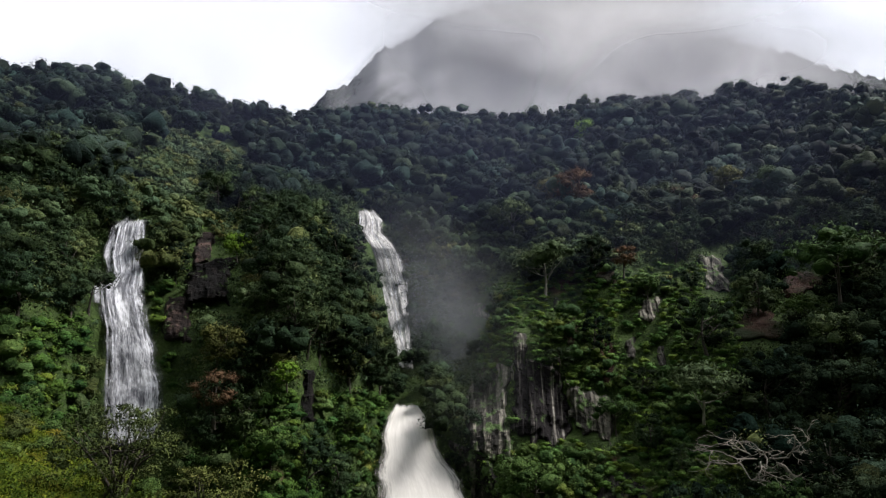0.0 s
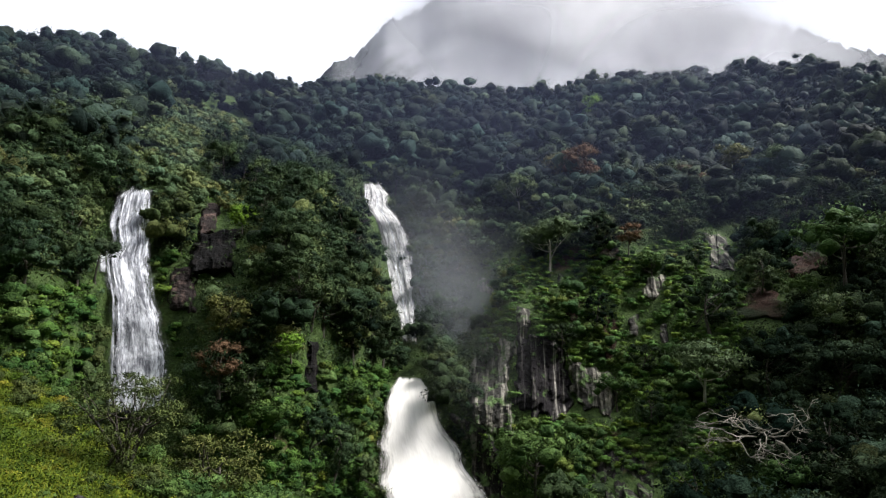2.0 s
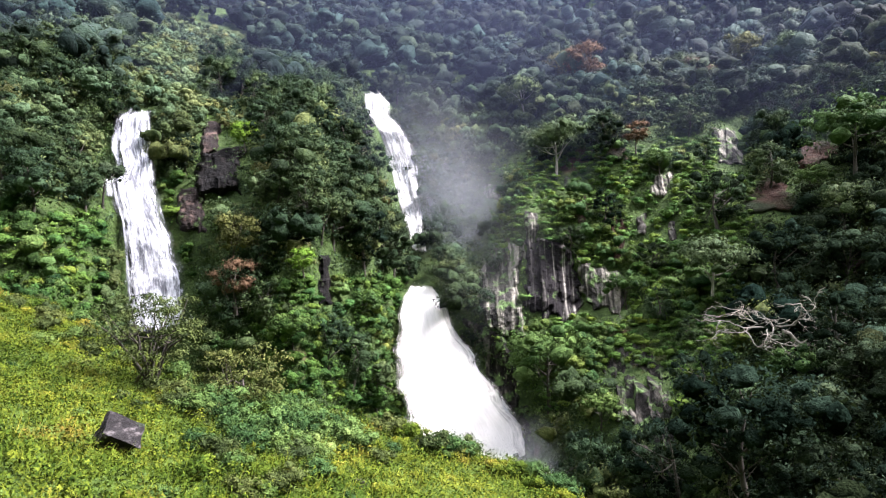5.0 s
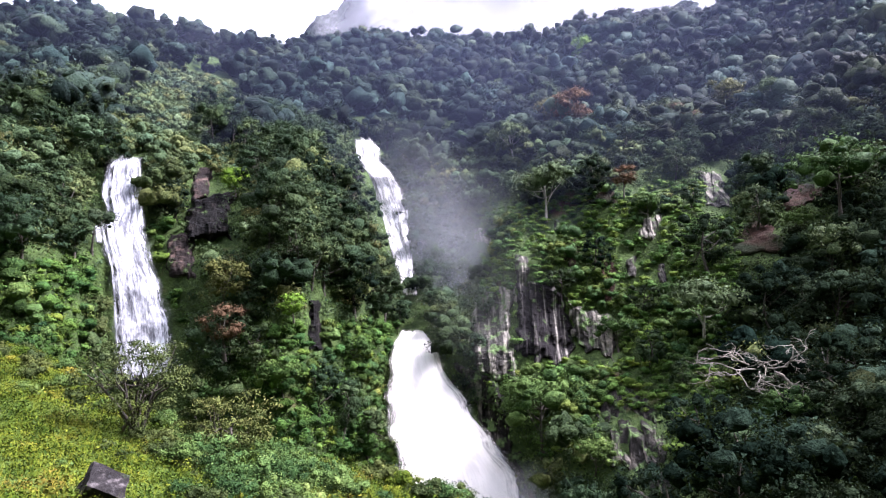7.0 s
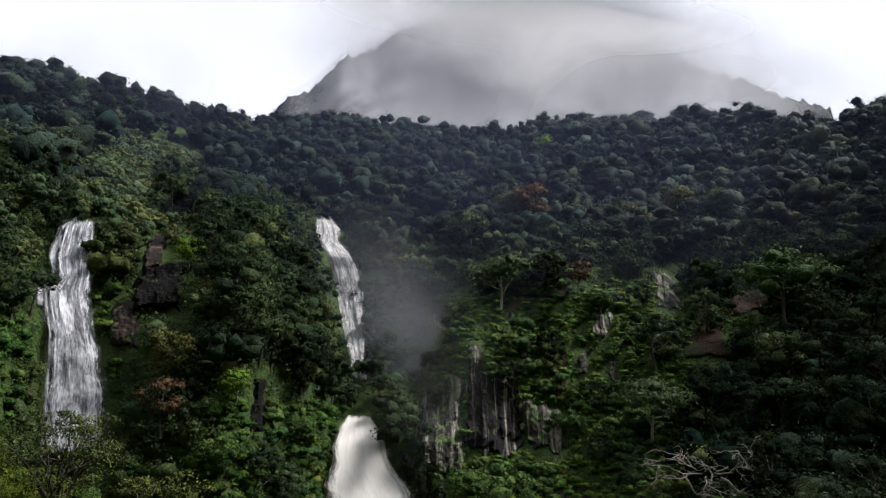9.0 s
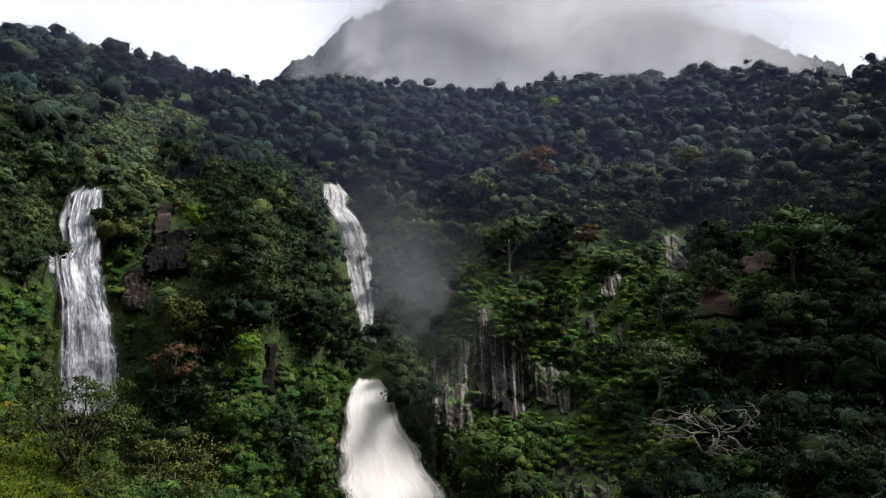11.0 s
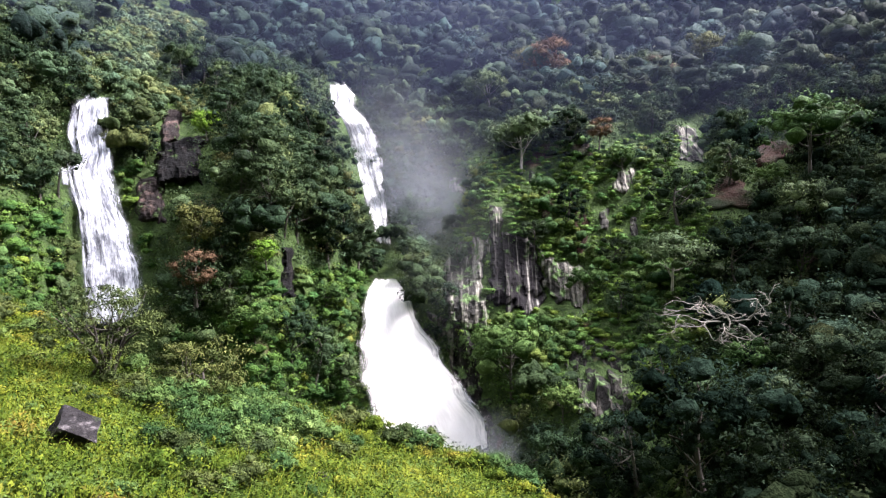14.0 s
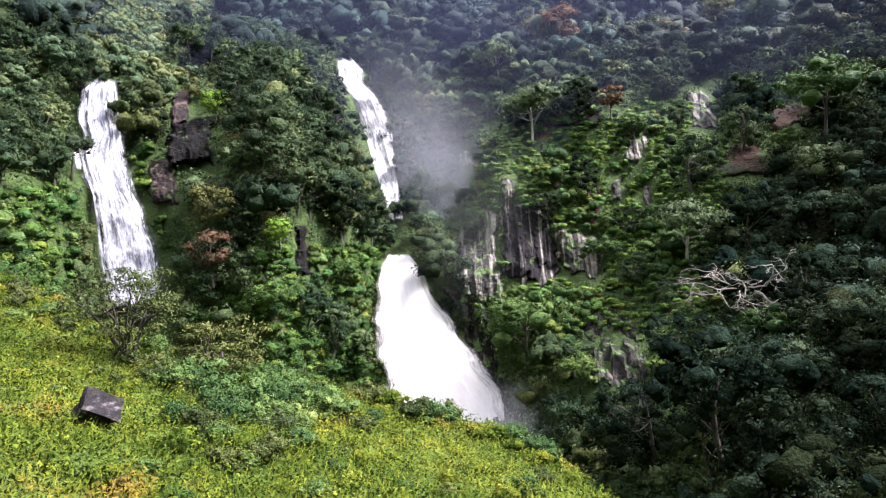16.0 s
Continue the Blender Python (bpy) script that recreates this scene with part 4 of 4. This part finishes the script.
def plant(kinds, places):
    """Built plants and their copies: kind, x, y, z (the foot), scale, turn."""
    for k, x, y, z, s, turn in places:
        m = pose(x, y, z, 0, 0, turn) @ Matrix.Diagonal((s, s, s, 1))
        if kinds[k] in PLACED:
            made = copy_thing(kinds[k], Matrix.Identity(4))
            made.matrix_basis = m
        else:
            PLACED.add(kinds[k])
            kinds[k].matrix_basis = m


g = np.random.default_rng(21)
big = {}
for i, (kind, hgt, wid, crw, mat, words) in enumerate([
        ("round", 13, 11, 11, DARK_SHADE_GREEN, "dark green broadleaf tree with a full crown"),
        ("umbrella", 12, 11, 8.5, DARK_SHADE_GREEN, "dark green tree with a spreading layered crown"),
        ("round", 11, 9, 9.5, LOW_GREEN, "mid green jungle tree with a clumpy crown"),
        ("tall", 13, 8, 11.5, LOW_GREEN, "tall narrow jungle tree with dense foliage"),
        ("umbrella", 10, 10, 7.5, MEADOW_SHRUB, "fresh green tree with a flat spreading crown"),
        ("round", 8, 8, 6, LIME_GREEN, "lime green leafy tree standing out of the forest"),
        ("round", 9, 7, 6, RUST_LEAF, "rusty red tree standing out of the forest"),
        ("round", 8, 6, 5, GOLD_LEAF, "golden yellow tree in the forest"),
        ("umbrella", 8, 8, 6.2, VIOLET_LEAF, "pale greyish green tree on the slope"),
        ("round", 12, 10, 10.3, LOW_GREEN, "mid green broadleaf jungle tree with an uneven crown"),
        ("tall", 12, 8.5, 10.5, DARK_SHADE_GREEN, "tall dark evergreen with a ragged crown"),
        ("umbrella", 11, 10, 8.4, LOW_GREEN, "green jungle tree with a layered spreading crown")]):
    t = tree_thing(g, "tree", kind, hgt, wid, crw, mat, PALE_BARK if i == 8 else BARK, 30, 64, .45)
    big[i] = tagged(t, words, "tree", "jungle trees")

# bearing, height of the foot, kind, size
OPEN_SLOPE = [(.355, 3.1, 0, .85), (.344, -6.6, 8, 1.2), (.112, -22.4, 4, 1.2), (.184, -23.3, 4, .54), (.169, -30.2, 9, .7), (.262, -4.5, 0, .46), (.273, 13, 4, .53), (.194, 3.2, 10, .66), (.143, -.8, 0, .4),
              (.126, 15.8, 8, 1.5), (.198, 18, 10, .85), (.262, -11.5, 2, .6), (.223, -9.5, 4, .6), (.487, 8, 4, .57), (.495, 2.5, 2, .56), (.425, 10.4, 2, .8), (.332, 15.7, 2, .54)]
SHADED_SLOPE = [(.441, -6.6, 0, .8), (.397, -22.8, 1, 1.15), (.292, -26.8, 0, .85), (.451, -21.7, 9, .5), (.529, .7, 9, .8), (.495, -7.1, 10, .78), (.534, -13.7, 0, .8), (.458, -16.7, 4, .65), (.512, -19.6, 1, .6),
                (.55, -16.5, 1, .64), (.224, -26.1, 2, .55), (.473, -11.1, 0, .55), (.374, -23.6, 10, .5), (.536, -23.1, 0, .5), (.436, -24.3, 0, .45), (.31, -13.6, 2, .38), (.38, -9.6, 0, .3)]
BY_THE_FALLS = [(-.026, -5.7, 11, .6), (.011, -12.1, 2, .6), (.006, -17.8, 9, .42), (.039, -4, 2, .55), (.023, -19, 2, .42), (-.412, 13.2, 10, .60), (-.536, 7.6, 1, .56), (-.256, -12.9, 4, .57), (-.289, -9.5, 2, .63),
                (-.206, -16.3, 9, .75), (-.157, -11, 4, .55), (-.173, -18.9, 2, .79), (-.138, -23.9, 9, .65), (-.356, -15.5, 4, .62), (-.314, -16.7, 2, .42), (-.156, 28, 2, .6), (-.154, 21, 3, .55)]
SPUR_EDGE = [(-.130, 13, 9, .6), (-.121, 7, 11, .65), (-.108, 2, 2, .62), (-.098, -2.5, 3, .5), (-.116, -1, 9, .55), (-.138, 17, 11, .6), (-.092, -6, 2, .5)]
for lot in (OPEN_SLOPE, SHADED_SLOPE, BY_THE_FALLS, SPUR_EDGE):
    plant(big, [(k, *on_slope(b, h - 1.8 * s), s, i * 67.0) for i, (b, h, k, s) in enumerate(lot)])
COLOURED = [(.172, 42.4, 6, 1.3), (.142, 45.6, 7, 1.1), (.325, 38.9, 6, .9), (.389, 46.4, 7, 1.4), (.239, 19.3, 6, .6), (-.24, -2.4, 5, .41), (-.347, -.1, 7, .9), (-.34, -6, 6, .7), (.462, 46.3, 8, 1.3), (.082, 33.8, 8, 1.2),
            (.122, 52.3, 2, 1.1), (.185, 82.4, 5, 1.08), (.545, 12.6, 4, 1.4), (-.324, 18.3, 5, .5)]
plant(big, [(k, *on_slope(b, h - 2.5 * s, 4), s, i * 41.0) for i, (b, h, k, s) in enumerate(COLOURED)])
spur = [p for p in scatter(150, (-.36, -.10), (-12, 40), 5.0, 31) if not is_clear(*p, 9, 3.5) and not open_ground(*p)]
plant(big, [((9, 3, 2, 11, 0, 9)[i % 6], *on_slope(b, h), float(g.uniform(.6, .85)), i * 53.0) for i, (b, h, y) in enumerate(spur)])
right = [(b, h, y) for b, h, y in scatter(150, (.2, .9), (-38, 40), 6.0, 33) if not is_clear(b, h, y, 9, 4) and not open_ground(b, h, y)]
# low on the right the dark kinds also carry the slope's shade
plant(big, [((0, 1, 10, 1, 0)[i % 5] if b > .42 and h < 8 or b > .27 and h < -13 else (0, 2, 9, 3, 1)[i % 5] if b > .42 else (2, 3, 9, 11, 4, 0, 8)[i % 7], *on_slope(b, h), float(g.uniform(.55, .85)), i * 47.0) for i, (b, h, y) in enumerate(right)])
left = [(b, h, y) for b, h, y in scatter(70, (-.85, -.5), (6, 45), 6.0, 35) if not is_clear(b, h, y, 8, 4)]
plant(big, [((9, 3, 2, 11, 2, 9)[i % 6], *on_slope(b, h - 1.5), float(g.uniform(.5, .8)), i * 47.0) for i, (b, h, y) in enumerate(left)])


# ---- the meadow in front ----
def on_meadow(x, y):
    return x, y, float(meadow(x, y)) + EYE


def meadow_growth():
    """Grass and herbs of the meadow: leafy tufts, brighter and drier in patches."""
    g = np.random.default_rng(51)
    n = 84000
    b = g.uniform(-.85, .45, n)
    y = 12 + 62 * g.uniform(0, 1, n) ** .8
    x = b * y
    edge = np.interp(x, [-60, -45, -26, -12, -3.3, 3.7, 7, 14, 24, 60], [84, 76, 54, 51, 44, 41.5, 35, 22, 10, -5])
    keep = y < edge + 3
    x, y = x[keep], y[keep]
    z = meadow(x, y) + EYE
    c = np.stack([x, y, z + .05], -1)
    patch = .5 + .25 * np.sin(.31 * x + 1.3 * np.sin(.23 * y)) + .25 * np.sin(.43 * y + 1.1 * np.sin(.37 * x))
    tuft = np.sin(1.15 * x + 1.7 * np.sin(.9 * y) + .6) * np.sin(1.05 * y + 1.4 * np.sin(.8 * x))      # herbs stand in clumps
    c[:, 2] += .28 * np.clip(tuft, 0, 1)
    patch = np.clip(patch + .28 * tuft, 0, 1.1)
    r = g.uniform(.10, .34, len(c)) * (1.3 - .6 * patch)
    pieces, tones = [sprays(g, c, r, 5, .15, .9, .5)], [np.repeat(patch + g.normal(size=len(c)) * .10, 15)]
    # taller leafy herbs, some dark, some pale
    k = g.choice(len(c), 5200, False)
    k = k[tuft[k] > -.25]
    pieces.append(sprays(g, c[k] + [0, 0, .24], g.uniform(.25, .65, len(k)), 18, .17, .8, .7))
    tones.append(np.repeat(g.beta(.6, 1.1, len(k)) * 1.1 - .15, 54))
    # long arching grass blades
    k = g.choice(len(c), 16000)
    foot = c[k] + g.normal(size=(len(k), 3)) * [.15, .15, .02]
    tip = foot + np.stack([g.normal(size=len(k)) * .28, g.normal(size=len(k)) * .28, g.uniform(.3, .8, len(k))], -1)
    side = np.stack([g.uniform(.008, .025, len(k)), g.normal(size=len(k)) * .01, 0 * tip[:, 0]], -1)
    pieces.append((np.stack([foot - side, foot + side, tip], 1).reshape(-1, 3), np.arange(3 * len(k)).reshape(-1, 3), np.tile([0.0, -.2, 1], (3 * len(k), 1))))
    tones.append(np.repeat(g.uniform(.5, 1.2, len(k)), 3))
    v, f = joined([p[:2] for p in pieces])
    soft = np.concatenate([p[2] for p in pieces]) * [.45, .45, .45] + [-.15, -.05, .8]
    soft /= np.linalg.norm(soft, axis=1)[:, None]
    return mesh("meadow_growth", v, f, MEADOW_LEAF, True, {"tone": np.clip(np.concatenate(tones), 0, 1)}, soft)


tagged(new("meadow_grass", meadow_growth()), "bright yellow-green grass and herbs on the meadow", "grass", kind="stuff")

bushes = {}
for i, (w, t, mat, words) in enumerate([(3.2, 2.2, MEADOW_SHRUB, "dense fresh green meadow shrub"), (2.4, 1.9, MEADOW_LEAF, "yellow-green leafy meadow shrub"),
                                        (3.8, 2.8, MEADOW_SHRUB, "large fresh green broad-leaved shrub"), (2.8, 2.0, OLIVE_LEAF, "olive green meadow shrub"), (2.6, 1.7, MEADOW_LEAF, "low yellow-green herb thicket")]):
    bushes[i] = tagged(bush_thing(g, "shrub", w, t, mat, 22, 70, .18), words, "shrub", "meadow shrubs")
places = []
for i in range(1100):
    b, y = g.uniform(-.75, .2), g.uniform(17, 76)
    x = b * y
    edge = float(np.interp(x, [-60, -26, -12, -3.3, 3.7, 7, 14], [84, 54, 51, 44, 41.5, 35, 22]))
    brow = x < -14 and y > edge - 7 or x > -9 and y > edge - 5
    if abs(x + 14.6) < 2.6 and abs(y - 26) < 4.5 or y > edge + 1 or len(places) >= 150:
        continue
    if abs(x + 21.0) < 2.0 and 36 < y < 43:
        continue
    if g.uniform() < (.45 if brow else .25):
        places.append(((0, 1, 3, 1, 0, 3, 4)[i % 7], *on_meadow(x, y), float(g.uniform(.45, .9) if brow else g.uniform(.2, .5)), i * 31.0))
plant(bushes, places)
# the thicket of broad-leaved shrubs, the herbs before it and the olive bushes on the brow
THICKET = [(-14.3, 39.4), (-14.2, 43), (-13.1, 44.8), (-12, 46.5), (-12.4, 35.6), (-11.3, 36.9), (-10, 37.8), (-8.6, 38.1), (-7.3, 37.8), (-6.4, 37.2), (-10.6, 33.3), (-9.4, 34.3), (-8.4, 35.4), (-11.4, 40), (-9.8, 40.5), (-12.8, 38), (-10.6, 42.5), (-8.2, 41)]
plant(bushes, [((2, 0, 2)[i % 3], *on_meadow(x + .5, y - 2.2), float(g.uniform(.62, .9)), i * 77.0) for i, (x, y) in enumerate(THICKET)])
FRONT = [(-11, 29.6), (-9.4, 27.8), (-8.3, 27.1), (-7.2, 26.6), (-6.8, 28.7), (-6.1, 29.6), (-8.5, 25), (-12.1, 30.5), (-9.8, 31.3), (-8.0, 31), (-7.4, 33), (-10.4, 26)]
plant(bushes, [((3, 0, 1)[i % 3], *on_meadow(x, y), float(g.uniform(.45, .7)), i * 59.0) for i, (x, y) in enumerate(FRONT)])
BROW = [(-17.9, 39.1), (-16.8, 39.3), (-16, 40.1), (-15.9, 42.5), (-15.8, 36.5), (-14.6, 35.6), (-16.9, 47), (-14.1, 37.2), (-18.6, 43), (-15, 45), (-2, 38.5), (-1.2, 39), (-.4, 40), (-33, 53), (-30, 51), (-27, 48), (-36, 58), (-29, 46)]
plant(bushes, [((3, 3, 0)[i % 3], *on_meadow(x, y), float(g.uniform(.6, 1.0)), i * 43.0) for i, (x, y) in enumerate(BROW)])


def crest_tree(words, x, y, height, width, crown, material, stems, seed):
    """A many-stemmed small tree with an open crown on the brow of the meadow."""
    g = np.random.default_rng(seed)
    base = new("small_tree")
    c, r = crown_clumps(g, "round", width, crown, 60, 1.1)
    c += [0, 0, height - crown]
    pieces = []
    for i in range(stems):
        q = c[i * 3 % len(c)]
        s = np.linspace(0, 1, 7)[:, None]
        foot = np.array([g.normal() * .3, g.normal() * .3, -.5])
        mid = np.array([q[0] * .35, q[1] * .35, height * .45])
        line = foot * (1 - s) ** 2 + 2 * mid * s * (1 - s) + q * s ** 2 + g.normal(size=(7, 3)) * .06 * (s > 0)
        pieces.append(tube(line, .13 * (1 - .8 * s[:, 0]), 6))
        for q2 in c[g.choice(len(c), 3, False)]:
            if np.linalg.norm(q2 - q) < width * .45:
                pieces.append(tube(line[4] * (1 - s) + q2 * s + [0, 0, -.15] * np.sin(s * np.pi), .05 * (1 - .8 * s[:, 0]), 5))
    child("trunk", mesh("trunk", *joined(pieces), BARK, True), base)
    v, f, soft = sprays(g, c, r, 100, .20, .5)
    child("crown", mesh("crown", v, f, material, True, {"tone": np.repeat(g.uniform(0, 1, len(c)), 300)}, soft / np.linalg.norm(soft, axis=1)[:, None]), base)
    base.matrix_basis = pose(*on_meadow(x, y))
    return tagged(base, words, "tree")


crest_tree("open many-stemmed olive green tree on the meadow brow", -19.4, 41.0, 5.3, 6.6, 4.3, OLIVE_LEAF, 13, 3)
crest_tree("low bushy olive tree on the meadow brow", -14.3, 42, 4.0, 6.0, 3.6, OLIVE_LEAF, 9, 5)


def boulder(name, words, place, size, turn, seed, slab=False):
    """An angular block of layered rock; a slab has a flat tilted top with a broken, undercut front."""
    bm = bmesh.new()
    bmesh.ops.create_cube(bm, size=1)
    bmesh.ops.subdivide_edges(bm, edges=bm.edges, cuts=9, use_grid_fill=True)
    for v in bm.verts:
        p = v.co.copy()
        n3 = noise.noise_vector(v.co * 2.6 + Vector((seed, 0, 0)))
        fine = noise.noise(v.co * 9 + Vector((0, seed, 0)))
        if slab:
            under = .5 - p.z
            p.x -= .30 * under * (p.x > 0) * (p.x + .2)                  # the front leans back under the top
            p.y += .28 * under * (p.y < -.1)
            crack = math.floor((p.x * 1.1 + p.y * .7 + .25 * p.z) * 6)
            if p.z < .42:
                p += Vector((.05, -.05, 0)) * (math.sin(crack * 12.9 + seed) + .3 * math.sin(crack * 5.1))
            p.z += .012 * fine + .03 * n3.z * (p.z < .4)
            p += Vector((n3.x, n3.y, 0)) * .06
        else:
            p.x *= 1 - .25 * (p.z + .5)
            p += n3 * .12 + Vector((fine, fine, fine)) * .02
        v.co = Vector((p.x * size[0], p.y * size[1], p.z * size[2]))
    me = bpy.data.meshes.new(name)
    bm.to_mesh(me)
    bm.free()
    me.materials.append(BOULDER_ROCK)
    ob = new(name, me)
    ob.matrix_basis = pose(*place, *turn)
    return tagged(ob, words, "boulder")


x, y, z = on_meadow(-14.3, 27.4)
boulder("boulder", "angular dark grey boulder with a flat tilted top, in the grass", (x, y, z + .30), (1.5, 1.5, 1.4), (26, 30, 30), 4, True)
x, y, z = on_meadow(-10.6, 21.4)
boulder("boulder", "small rounded grey boulder half sunk in the grass", (x, y, z - .02), (.75, .7, .6), (5, 10, 30), 9)
x, y, z = on_meadow(-5.0, 30.5)
boulder("boulder", "small grey stone lying in the meadow herbs", (x, y, z + .05), (.6, .5, .5), (5, 10, 60), 12)


def dead_tree(b, h):
    """A leafless pale tree with crooked, forking branches."""
    g = np.random.default_rng(77)
    base = new("dead_tree")
    pieces = []

    def grow(p, d, length, thick, depth):
        pts = [p]
        for _ in range(6):
            d = d + g.normal(size=3) * .27
            d[2] *= 1 if depth == 0 and thick > .2 else .75               # the limbs sprawl
            d /= np.linalg.norm(d)
            pts.append(pts[-1] + d * length / 6)
        pieces.append(tube(np.array(pts), thick * np.linspace(1, .5, 7), 5))
        if depth:
            for _ in range(3):
                e = d + g.normal(size=3) * .75 + [0, 0, -.05]
                grow(pts[g.integers(3, 7)], e / np.linalg.norm(e), length * g.uniform(.5, .8), thick * .6, depth - 1)

    grow(np.array([0, 0, -1.0]), np.array([.1, -.25, 1.0]), 6, .30, 0)
    for i in range(7):
        a = i / 7 * 6.28
        grow(pieces[0][0][-3] * 1.0, np.array([math.cos(a) * 1.2, -.5 + .3 * math.sin(a), .16]), 4.4, .12, 3)
    child("trunk", mesh("trunk", *joined(pieces), DEAD_WOOD, True), base)
    base.matrix_basis = pose(*on_slope(b, h, 8))
    return tagged(base, "leafless pale tree with crooked bare branches", "dead tree")


dead_tree(.470, -12.8)
